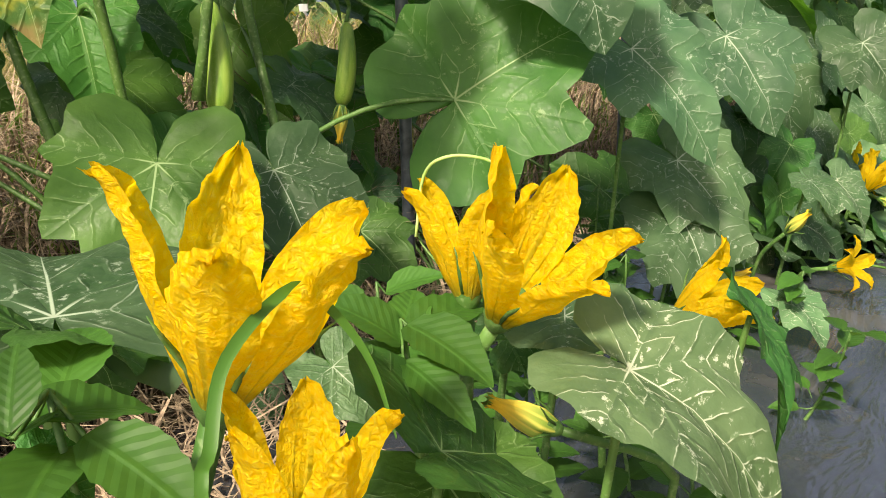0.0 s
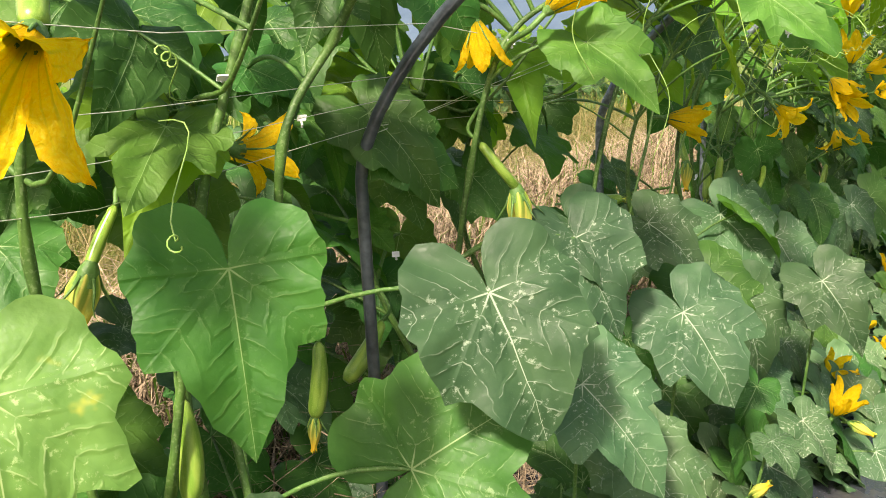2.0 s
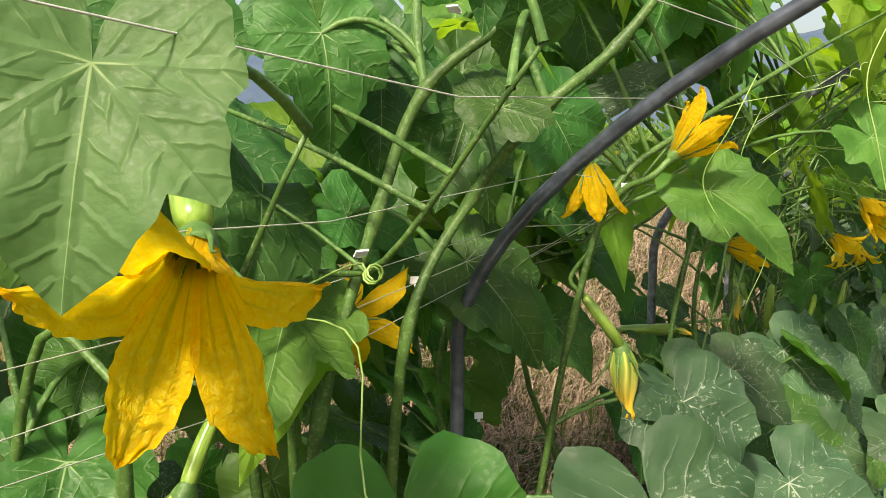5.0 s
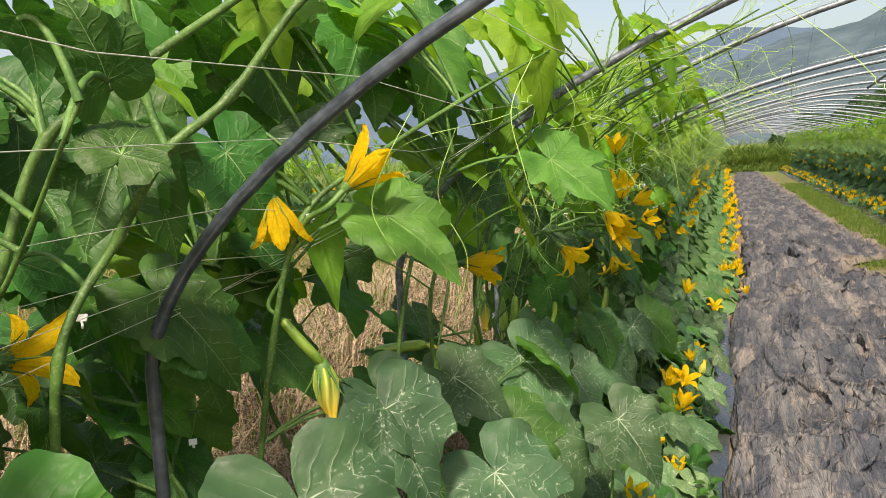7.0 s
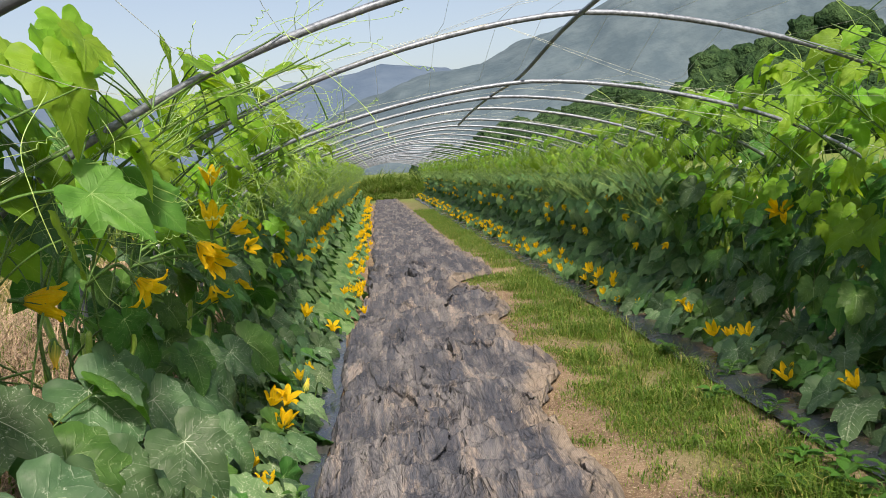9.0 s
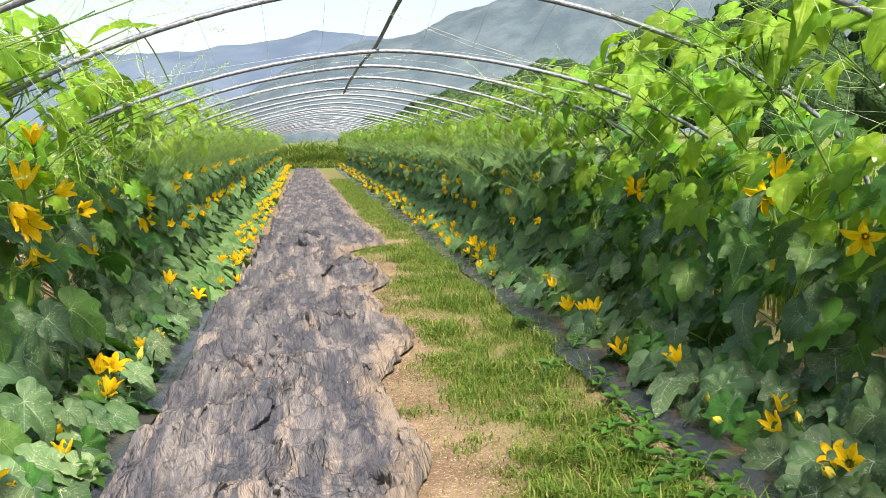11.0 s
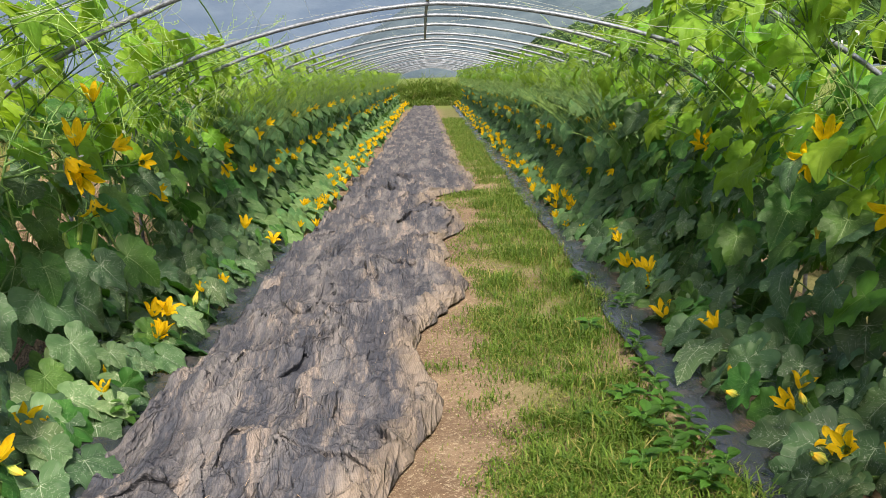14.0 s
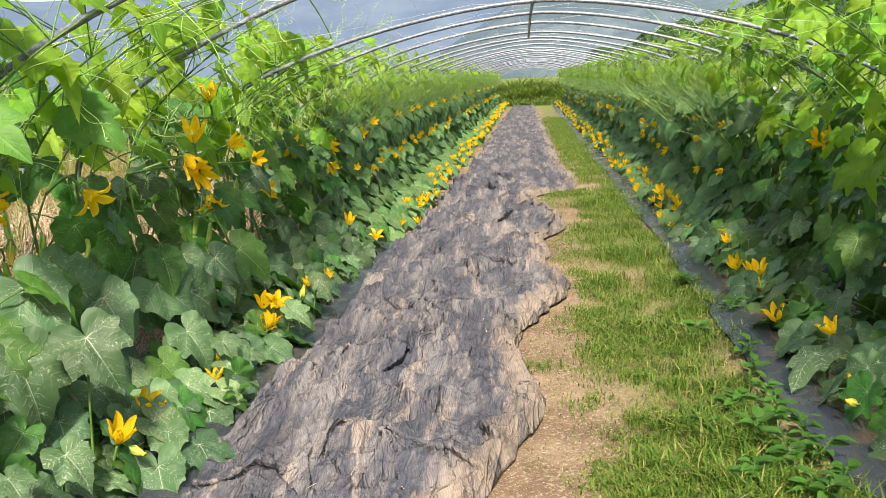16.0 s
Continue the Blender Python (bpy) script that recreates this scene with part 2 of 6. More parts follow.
PIPE = pipe_material()
PIPE_DARK = plain("dark_grey_pipe", (0.042, 0.054, 0.068), (0.095, 0.118, 0.145), 0.34, 40.0, 0.35, 0.15, 0.001)
PISTIL_SKIN = plain("pistil_yellow", (0.75, 0.42, 0.02), (0.85, 0.55, 0.05), 0.6, 80.0)
TWINE = plain("pale_twine", (0.52, 0.58, 0.48), (0.66, 0.70, 0.62), 0.6, 90.0)
CLIP = plain("white_plastic", (0.70, 0.73, 0.78), (0.8, 0.82, 0.85), 0.4, 60.0)
STRAW = plain("dry_straw", (0.12, 0.085, 0.055), (0.52, 0.40, 0.27), 0.8, 60.0)


def plastic_material():
    n = Nodes("black_mulch_film")
    v = n.place()
    dust = n.remap(n.noise(3.5, 5.0, v, 0.65), 0.5, 0.8)
    c = n.mix(dust, (0.026, 0.031, 0.042), (0.10, 0.092, 0.08))
    sep = n.add("ShaderNodeSeparateXYZ", Vector=v)
    edge = n.math("ADD", sep.outputs[0], n.math("MULTIPLY", n.noise(5.0, 4.0, v, 0.6), 0.35))
    c = n.mix(n.remap(edge, 2.74, 2.86, 0.0, 0.9), c, n.mix(n.noise(30.0, 4.0, v), (0.05, 0.034, 0.024), (0.15, 0.105, 0.072)))
    wr = n.noise(9.0, 4.0, n.stretch(v, (1.0, 0.35, 1.0)), 0.6, 0.6)
    n.bump(wr, 0.6, 0.03)
    return n.done(c, n.remap(dust, 0.0, 1.0, 0.26, 0.6), 0.0, 0.0, None, 1.0)


FILM = plastic_material()


def cloth_material():
    """Knitted black shade net, bleached and dusted with soil."""
    n = Nodes("shade_cloth")
    u, w = n.uv("weave")
    hem, rise = n.uv("hem")
    v = n.place()
    turned = n.add("ShaderNodeMapping", Scale=(2.6, 0.42, 1.0), Rotation=(0, 0, 0.3), Vector=v).outputs[0]
    soil = n.remap(n.noise(2.0, 7.0, turned, 0.72, 0.5), 0.43, 0.62)
    fine = n.remap(n.noise(14.0, 5.0, turned, 0.7, 0.6), 0.48, 0.62)
    border = n.math("MULTIPLY", n.remap(n.math("ADD", hem, n.math("MULTIPLY", n.noise(5.0, 3.0, v), 0.2)), 0.30, 0.16), 0.7)
    c = n.mix(soil, (0.050, 0.058, 0.075), (0.150, 0.150, 0.155))
    streak = n.remap(n.noise(3.4, 6.0, turned, 0.68, 0.6), 0.52, 0.66)
    c = n.mix(n.math("MULTIPLY", streak, 0.8), c, (0.27, 0.235, 0.205))
    c = n.mix(n.math("MULTIPLY", fine, 0.3), c, (0.19, 0.175, 0.165))
    c = n.mix(border, c, (0.24, 0.20, 0.155))
    c = n.mix(n.remap(n.noise(2.3, 7.0, turned, 0.68, 0.5), 0.51, 0.58, 0.0, 0.62), c, (0.042, 0.049, 0.065))
    rows = n.math("SINE", n.math("MULTIPLY", u, 6.2832 / 0.0085))
    knots = n.math("SINE", n.math("MULTIPLY", w, 6.2832 / 0.011))
    knit = n.math("ADD", n.math("MULTIPLY", rows, 0.75), n.math("MULTIPLY", knots, 0.25))
    c = n.mix(n.remap(knit, -0.9, 0.3, 0.26, 0.0), c, (0.03, 0.03, 0.034))
    other = n.add("ShaderNodeMapping", Scale=(1.5, 0.8, 1.0), Rotation=(0, 0, -0.7), Vector=v).outputs[0]
    crease = 0.0
    for vec, scale, power in ((turned, 3.2, 7.0), (other, 4.5, 7.0), (turned, 9.0, 5.0), (other, 13.0, 4.0)):
        line = n.math("SUBTRACT", 1.0, n.math("ABSOLUTE", n.math("MULTIPLY_ADD", n.noise(scale, 2.0, vec, 0.5, 1.2), 2.0, -1.0)))
        crease = n.math("ADD", crease, n.math("MULTIPLY", n.math("POWER", line, power * 2), 6.0 / scale))
    n.bump(n.math("ADD", n.math("MULTIPLY", knit, 0.05), n.math("ADD", crease, n.math("MULTIPLY", n.noise(60.0, 3.0, v), 0.1))), 0.6, 0.013)
    return n.done(c, 0.85, 0.0, 0.0, None, 0.2)


CLOTH = cloth_material()


def ground_material():
    n = Nodes("soil")
    v = n.place()
    sep = n.add("ShaderNodeSeparateXYZ", Vector=v)
    c = n.mix(n.remap(n.noise(2.2, 6.0, v, 0.65), 0.35, 0.7), (0.13, 0.09, 0.06), (0.24, 0.18, 0.12))
    c = n.mix(n.remap(n.noise(60.0, 4.0, v, 0.7), 0.5, 0.7), c, (0.34, 0.29, 0.20))
    c = n.mix(n.remap(n.noise(150.0, 3.0, v, 0.7), 0.56, 0.66, 0.0, 0.8), c, (0.08, 0.055, 0.035))
    c = n.mix(n.remap(n.noise(110.0, 2.0, v, 0.5), 0.62, 0.7, 0.0, 0.8), c, (0.45, 0.38, 0.26))
    moss = n.math("MULTIPLY", n.math("MAXIMUM", n.remap(n.noise(0.9, 5.0, v, 0.6), 0.42, 0.6), n.remap(sep.outputs[1], 16.0, 26.0)), n.remap(sep.outputs[0], 1.6, 2.0))
    c = n.mix(n.math("MULTIPLY", moss, 0.6), c, (0.09, 0.13, 0.03))
    # the brown deepens leftwards between x = -0.3 and x = -0.7
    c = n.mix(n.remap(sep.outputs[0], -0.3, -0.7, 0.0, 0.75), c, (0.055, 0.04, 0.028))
    far = n.remap(n.math("ABSOLUTE", n.math("SUBTRACT", sep.outputs[0], 1.4)), 3.6, 6.0)
    far = n.math("MAXIMUM", far, n.remap(sep.outputs[1], 34.0, 40.0))
    c = n.mix(far, c, n.mix(n.noise(0.6, 5.0, v), (0.08, 0.14, 0.03), (0.17, 0.20, 0.06)))
    n.bump(n.math("ADD", n.noise(45.0, 5.0, v, 0.7), n.math("MULTIPLY", n.noise(6.0, 3.0, v), 2.0)), 0.7, 0.02)
    return n.done(c, 0.95, 0.0, 0.0, None, 0.15)


SOIL = ground_material()


def grass_material(name, a, b, tip):
    n = Nodes(name)
    x, y = n.uv("shape")
    rnd = n.island()
    c = n.mix(rnd, a, b)
    c = n.mix(n.math("MULTIPLY", n.remap(n.math("FRACT", n.math("MULTIPLY", rnd, 9.7)), 0.8, 1.0), 0.8), c, tip)
    return n.done(c, 0.6, 0.0, 0.35, n.mix(0.4, c, (0.25, 0.5, 0.03)), 0.3)


GRASS = grass_material("grass_green", (0.036, 0.098, 0.012), (0.125, 0.21, 0.032), (0.34, 0.29, 0.11))
TURF = grass_material("grass_turf", (0.075, 0.135, 0.02), (0.20, 0.225, 0.055), (0.38, 0.32, 0.14))
GRASS_DRY = grass_material("grass_pale", (0.10, 0.19, 0.03), (0.22, 0.28, 0.07), (0.5, 0.44, 0.2))
WEEDY = grass_material("grass_weedy", (0.05, 0.11, 0.02), (0.14, 0.19, 0.05), (0.26, 0.22, 0.10))
HAY = grass_material("grass_hay", (0.14, 0.13, 0.04), (0.36, 0.27, 0.13), (0.12, 0.22, 0.04))


def hill_material(name, a, b, scale, amount):
    n = Nodes(name)
    v = n.place()
    c = n.mix(n.remap(n.noise(scale, 6.0, v, 0.65), 0.35, 0.68), a, b)
    n.bump(n.noise(scale * 4, 4.0, v), amount, 3.0)
    return n.done(c, 0.95, 0.0, 0.0, None, 0.05)


# far and middle mountains carry distance haze in their blue-grey base colours
HILL_FAR = hill_material("far_mountain_hazed", (0.060, 0.095, 0.145), (0.085, 0.125, 0.175), 0.012, 0.5)
HILL_MID = hill_material("wooded_mountain_hazed", (0.052, 0.082, 0.104), (0.088, 0.126, 0.148), 0.03, 0.45)
HILL_NEAR = hill_material("dark_wood", (0.018, 0.045, 0.02), (0.05, 0.10, 0.04), 0.2, 1.0)

# ---- mesh helpers ----


def mesh_of(bm, name, material, smooth=True):
    me = bpy.data.meshes.new(name)
    bm.to_mesh(me)
    bm.free()
    if smooth:
        me.shade_smooth()
    for m in material if isinstance(material, (list, tuple)) else (material,):
        me.materials.append(m)
    return me


def part(name, bm, material, parent, label="", smooth=True):
    """Links a bmesh as one mesh object under a thing or a part."""
    ob = new(name, bm if isinstance(bm, bpy.types.Mesh) else mesh_of(bm, name, material, smooth))
    ob.parent = parent
    if label:
        ob["label"] = label
    return ob


def sited(name, me, parent, m, label=""):
    """A part on shared mesh data, at the world pose m under an unrotated parent."""
    ob = new(name, me)
    ob.parent = parent
    base = parent.matrix_basis.copy()
    up = parent.parent
    while up:
        base = up.matrix_basis @ base
        up = up.parent
    ob.matrix_basis = base.inverted() @ m
    if label:
        ob["label"] = label
    return ob


def tube(bm, pts, radii, sides=8, capped=True):
    """A tube along points, with a radius for each (or one for all)."""
    pts = [Vector(p) for p in pts]
    if not isinstance(radii, (list, tuple)):
        radii = [radii] * len(pts)
    rings, ref = [], None
    for i, p in enumerate(pts):
        d = (pts[min(i + 1, len(pts) - 1)] - pts[max(i - 1, 0)]).normalized()
        if ref is None:
            ref = d.orthogonal().normalized()
        ref = (ref - d * ref.dot(d)).normalized()
        other = d.cross(ref)
        rings.append([bm.verts.new(p + radii[i] * (math.cos(a) * ref + math.sin(a) * other)) for a in (2 * math.pi * k / sides for k in range(sides))])
    for a, b in zip(rings, rings[1:]):
        for k in range(sides):
            bm.faces.new((a[k], a[(k + 1) % sides], b[(k + 1) % sides], b[k]))
    if capped:
        bm.faces.new(rings[0][::-1])
        bm.faces.new(rings[-1])
    return bm


def bend(a, b, lift, steps=7, sideways=(0, 0, 0)):
    """Points from a to b along an arc that rises by lift in the middle."""
    a, b, s = Vector(a), Vector(b), Vector(sideways)
    return [a.lerp(b, u) + (Vector((0, 0, lift)) + s) * 4 * u * (1 - u) for u in (i / steps for i in range(steps + 1))]


def smooth_path(pts, per=6):
    """A Catmull-Rom curve through the points."""
    p = [Vector(q) for q in pts]
    p = [2 * p[0] - p[1]] + p + [2 * p[-1] - p[-2]]
    out = []
    for i in range(1, len(p) - 2):
        for k in range(per):
            u = k / per
            out.append(0.5 * (2 * p[i] + (p[i + 1] - p[i - 1]) * u + (2 * p[i - 1] - 5 * p[i] + 4 * p[i + 1] - p[i + 2]) * u * u + (3 * p[i] - p[i - 1] - 3 * p[i + 1] + p[i + 2]) * u ** 3))
    return out + [p[-2]]


def axes(at, tip, normal, size, squash=1.0):
    """A pose whose y points along tip and whose z is nearest to normal, scaled."""
    y = Vector(tip).normalized()
    z = Vector(normal)
    z = z - y * z.dot(y)
    z = z.normalized() if z.length > 1e-4 else y.orthogonal().normalized()
    x = y.cross(z)
    m = Matrix((x, y, z)).transposed().to_4x4()
    return Matrix.Translation(at) @ m @ Matrix.Diagonal((size * squash, size, size, 1))


VEINS = [radians(a) for a in (0, 40, -40, 92, -92)]


def add_leaf(bm, seed, rings=7, segs=60, lobed=0.5, droop=0.25, fold=0.12, wave=0.05, pointed=0.1, m=None):
    """A squash leaf blade: the stalk joins at the origin, the tip lies along +y, about 1.25 long and 1.15 wide."""
    rnd = random.Random(seed)
    shape = bm.loops.layers.uv.get("shape") or bm.loops.layers.uv.new("shape")
    vein = bm.loops.layers.uv.get("vein") or bm.loops.layers.uv.new("vein")
    keys = [(0, 0.94 + pointed, 1), (8, 0.87 + 0.4 * pointed, 0), (22, 0.76 - 0.02 * lobed, 0), (32, 0.70 - 0.11 * lobed, 0), (42 + 3 * lobed, 0.74 + 0.05 * lobed, 1), (56, 0.63, 0), (70, 0.555 - 0.035 * lobed, 0), (86, 0.575 + 0.03 * lobed, 1), (104, 0.53 - 0.02 * lobed, 0), (128, 0.555, 0), (148, 0.53, 0), (163, 0.42, 0), (173, 0.2, 0), (180, 0.03, 0)]
    skew = {a: rnd.uniform(0.93, 1.07) for a in range(-1, 2)}
    wob = [rnd.uniform(-0.045, 0.045) for _ in range(24)]
    ph = [rnd.uniform(0, 6.28) for _ in range(4)]

    def reach(deg):
        a = abs(deg)
        for (a0, r0, c0), (a1, r1, c1) in zip(keys, keys[1:]):
            if a <= a1:
                u = (a - a0) / (a1 - a0)
                if not c0 and not c1 and a1 < 167:
                    u = u * u * (3 - 2 * u)
                r = r0 + (r1 - r0) * u
                break
        r *= 1 + (skew[1 if deg > 0 else -1] - 1) * min(1, a / 40)
        k = (deg + 180) / 360 * 22
        i = int(k) % 22
        r *= 1 + (wob[i] * (1 - k % 1) + wob[(i + 1) % 22] * (k % 1)) * min(1, (180 - a) / 30)
        return r * (1 + 0.016 * math.sin(a * 0.9 + ph[3]) * math.sin(a * 0.37 + ph[2]))

    angles = [-180 + 360 * k / segs for k in range(segs + 1)]
    rows = []
    for i in range(rings + 1):
        s = (i / rings) ** 0.85
        row = []
        for k, deg in enumerate(angles):
            r = s * reach(deg)
            th = radians(deg)
            x, y = r * math.sin(th), r * math.cos(th)
            ridge = min(abs(math.sin((th - v) / 2)) for v in VEINS)
            z = fold * abs(x) - droop * r * r + wave * r * r * (math.sin(3 * th + ph[0]) + 0.9 * math.sin(7 * th + ph[1]) * s * s) + 0.36 * r * min(ridge, 0.25)
            z += 0.07 * s * noise.noise(Vector((x * 5 + seed, y * 5, seed * 1.7)))
            z -= droop * 0.9 * max(0, y - 0.35) ** 2
            if i == rings:
                z -= 0.012 * (k % 2)
            row.append(Vector((x, y, z)))
        rows.append(row)
    place = (lambda v: m @ v) if m is not None else (lambda v: v)
    centre = bm.verts.new(place(Vector((0, 0, 0))))
    grid = [[bm.verts.new(place(v)) for v in row] for row in rows[1:]]

    def coords(p, face_th):
        v = min(VEINS, key=lambda a: abs(a - face_th))
        return (p.x * math.sin(v) + p.y * math.cos(v), abs(p.x * math.cos(v) - p.y * math.sin(v)))

    for i in range(rings):
        for k in range(segs):
            th = radians((angles[k] + angles[k + 1]) / 2)
            if i == 0:
                vs, ps = (centre, grid[0][k + 1], grid[0][k]), (rows[0][k], rows[1][k + 1], rows[1][k])
            else:
                vs, ps = (grid[i - 1][k], grid[i - 1][k + 1], grid[i][k + 1], grid[i][k]), (rows[i][k], rows[i][k + 1], rows[i + 1][k + 1], rows[i + 1][k])
            f = bm.faces.new(vs)
            f.normal_flip()
            f.smooth = True
            for lp in f.loops:
                p = ps[vs.index(lp.vert)]
                lp[shape].uv = (p.x, p.y)
                lp[vein].uv = coords(p, th)
    return bm


def leaf_set(name, mat, n, seed, **kw):
    out = []
    for i in range(n):
        rnd = random.Random(seed + i)
        k = dict(lobed=rnd.uniform(0.2, 1.4), droop=rnd.uniform(0.12, 0.45), fold=rnd.uniform(0.06, 0.34), wave=rnd.uniform(0.04, 0.11), pointed=rnd.uniform(0.0, 0.22))
        k.update(kw)
        out.append(mesh_of(add_leaf(bmesh.new(), seed + i, **k), name, mat))
    return out


PALE = leaf_set("leaf", LEAF_PALE, 2, 120, pointed=0.1, lobed=0.7, droop=0.15)
YELLOWED = leaf_set("leaf", LEAF_YELLOWED, 3, 80, wave=0.1, lobed=1.0)
DARK = leaf_set("leaf", LEAF_DARK, 7, 10)
GREY = leaf_set("leaf", LEAF_GREY, 7, 30)
YOUNG = leaf_set("leaf", LEAF_YOUNG, 7, 50, fold=0.15, wave=0.08)
MID = leaf_set("leaf", LEAF_MID, 7, 150)
OLD = leaf_set("leaf", LEAF_OLD, 5, 70, wave=0.1)
LONG = leaf_set("leaf", LEAF_MID, 3, 90, pointed=0.26, lobed=0.5, droop=0.14)
ROUND = leaf_set("leaf", LEAF_DARK, 3, 95, pointed=0.04, lobed=0.8, droop=0.14, fold=0.14)


SHAPES = {
    "star": ([0, 0.05, 0.2, 0.43, 0.7, 0.9, 1], [0.03, 0.10, 0.16, 0.30, 0.58, 0.80, 0.91], [0, 0.02, 0.30, 0.62, 0.84, 0.91, 0.90], 0.43),
    "half": ([0, 0.05, 0.3, 0.5, 0.75, 0.9, 1], [0.02, 0.10, 0.23, 0.35, 0.46, 0.53, 0.61], [0, 0.02, 0.28, 0.50, 0.79, 0.93, 1.0], 0.45),
    "open": ([0, 0.05, 0.3, 0.5, 0.75, 0.9, 1], [0.02, 0.10, 0.17, 0.28, 0.55, 0.74, 0.88], [0, 0.02, 0.33, 0.58, 0.80, 0.84, 0.80], 0.47),
}


def flower_mesh(seed, kind, rows=40, cols=14):
    """Five pointed, crinkled petals joined into a tube that opens along +z, one unit long."""
    rnd = random.Random(seed)
    bm = bmesh.new()
    lay = bm.loops.layers.uv.new("petal")
    at, radii, heights, split = SHAPES[kind]
    for pet in range(5):
        mid = 2 * math.pi * pet / 5 + (rnd.uniform(-0.07, 0.07) if pet else 0)
        long, flare, back, twist = rnd.uniform(0.93, 1.07), rnd.uniform(0.88, 1.1), rnd.uniform(-0.08, 0.12), rnd.uniform(-0.3, 0.3)
        turn_by = 0.0
        if kind == "star":
            long, flare, back, twist = 1.0, (1.05, 0.87, 1.0, 1.0, 0.88)[pet], (0.05, 0.03, 0.0, 0.0, 0.0)[pet], 0.0
            turn_by = radians((0, -14, 3, -14, 2)[pet])
        grid = []
        for i in range(rows + 1):
            s = i / rows
            e = max(0, (s - split) / (1 - split))
            half = math.pi / 5 * (1.15 if kind == "star" else 1.03) * max(0.015, 1 - e ** {"half": 1.6, "open": 1.4, "star": 1.25}[kind])
            half *= (np.interp(split, at, radii) / max(np.interp(s, at, radii), 0.01)) ** (0.4 if kind == "star" else 0.15) if e > 0 else 1.0
            r0, z0 = np.interp(s, at, radii), np.interp(s, at, heights)
            r = r0 * (1 + (flare - 1) * e)
            z = z0 * (1 + (long - 1) * s) - back * e * e
            row = []
            for k in range(cols + 1):
                u = -1 + 2 * k / cols
                a = mid + u * half + twist * e * e * 0.5 + turn_by * min(1.0, e * 2)
                lip = abs(u) ** 3 * (0.3 + 0.7 * e) * min(1, s * 2)
                rr = r - 0.07 * lip * (1 - e * 0.5) + 0.035 * (1 - abs(u)) ** 2 * min(1, s * 3) * (1 - 0.4 * e)
                zz = z + 0.045 * lip
                ruck = math.sin(s * 56 + 4 * noise.noise(Vector((u * 2, s * 5, pet + seed)))) * (0.25 + 0.75 * abs(u)) * min(1, s * 1.5)
                rr += 0.012 * ruck + 0.05 * s * noise.noise(Vector((u * 2.5 + seed, s * 6, pet * 5)))
                zz += 0.009 * ruck + 0.05 * s * noise.noise(Vector((u * 3, s * 5 + seed, pet * 3)))
                row.append((Vector((rr * math.cos(a), rr * math.sin(a), zz)), (u, s)))
            grid.append(row)
        vs = [[bm.verts.new(p) for p, _ in row] for row in grid]
        for i in range(rows):
            for k in range(cols):
                f = bm.faces.new((vs[i][k], vs[i][k + 1], vs[i + 1][k + 1], vs[i + 1][k]))
                f.smooth = True
                for lp, (_, uv) in zip(f.loops, (grid[i][k], grid[i][k + 1], grid[i + 1][k + 1], grid[i + 1][k])):
                    lp[lay].uv = uv
    return bm


def pistil_mesh():
    """The orange-yellow column inside the flower."""
    return tube(bmesh.new(), [(0, 0, 0.03), (0, 0, 0.1), (0, 0, 0.18), (0, 0, 0.25), (0, 0, 0.28)], [0.05, 0.05, 0.075, 0.07, 0.03], 10)


def closed_mesh(seed):
    """A closed or wilted flower: a ribbed, twisted spindle along +z with a ragged tip."""
    rnd = random.Random(seed)
    bm = bmesh.new()
    lay = bm.loops.layers.uv.new("petal")
    rows, cols = 14, 30
    vs, uvs = [], []
    for i in range(rows + 1):
        s = i / rows
        r = float(np.interp(s, (0, 0.1, 0.3, 0.55, 0.78, 0.9, 1), (0.07, 0.13, 0.185, 0.16, 0.09, 0.06, 0.085)))
        row, uv = [], []
        for k in range(cols):
            a = 2 * math.pi * k / cols
            w = math.cos(5 * a)
            rr = r * (1 + 0.14 * w) * (1 + 0.25 * (s > 0.9) * rnd.uniform(-1, 1))
            t = a + 0.9 * s * s
            row.append(bm.verts.new((rr * math.cos(t), rr * math.sin(t), s + 0.06 * (s > 0.95) * rnd.uniform(-1, 1))))
            uv.append((w, s))
        vs.append(row)
        uvs.append(uv)
    for i in range(rows):
        for k in range(cols):
            j = (k + 1) % cols
            f = bm.faces.new((vs[i][k], vs[i][j], vs[i + 1][j], vs[i + 1][k]))
            f.smooth = True
            for lp, uv in zip(f.loops, (uvs[i][k], uvs[i][j], uvs[i + 1][j], uvs[i + 1][k])):
                lp[lay].uv = uv
    bm.faces.new(vs[-1])
    return bm


def calyx_mesh(seed):
    """The green cup and narrow sepals round the base of a flower that opens along +z."""
    rnd = random.Random(seed)
    bm = bmesh.new()
    tube(bm, [(0, 0, -0.08), (0, 0, -0.03), (0, 0, 0.05), (0, 0, 0.12), (0, 0, 0.22)], [0.05, 0.09, 0.125, 0.135, 0.165], 12, False)
    for k in range(5):
        a = 2 * math.pi * (k + 0.5) / 5 + rnd.uniform(-0.1, 0.1)
        d = Vector((math.cos(a), math.sin(a), 0))
        out_by = rnd.uniform(0.22, 0.36)
        tube(bm, [d * 0.12 + Vector((0, 0, 0.1)), d * 0.2 + Vector((0, 0, 0.25)), d * (out_by + 0.02) + Vector((0, 0, 0.42)), d * (out_by + 0.1) + Vector((0, 0, 0.52))], [0.022, 0.02, 0.012, 0.003], 5)
    return bm


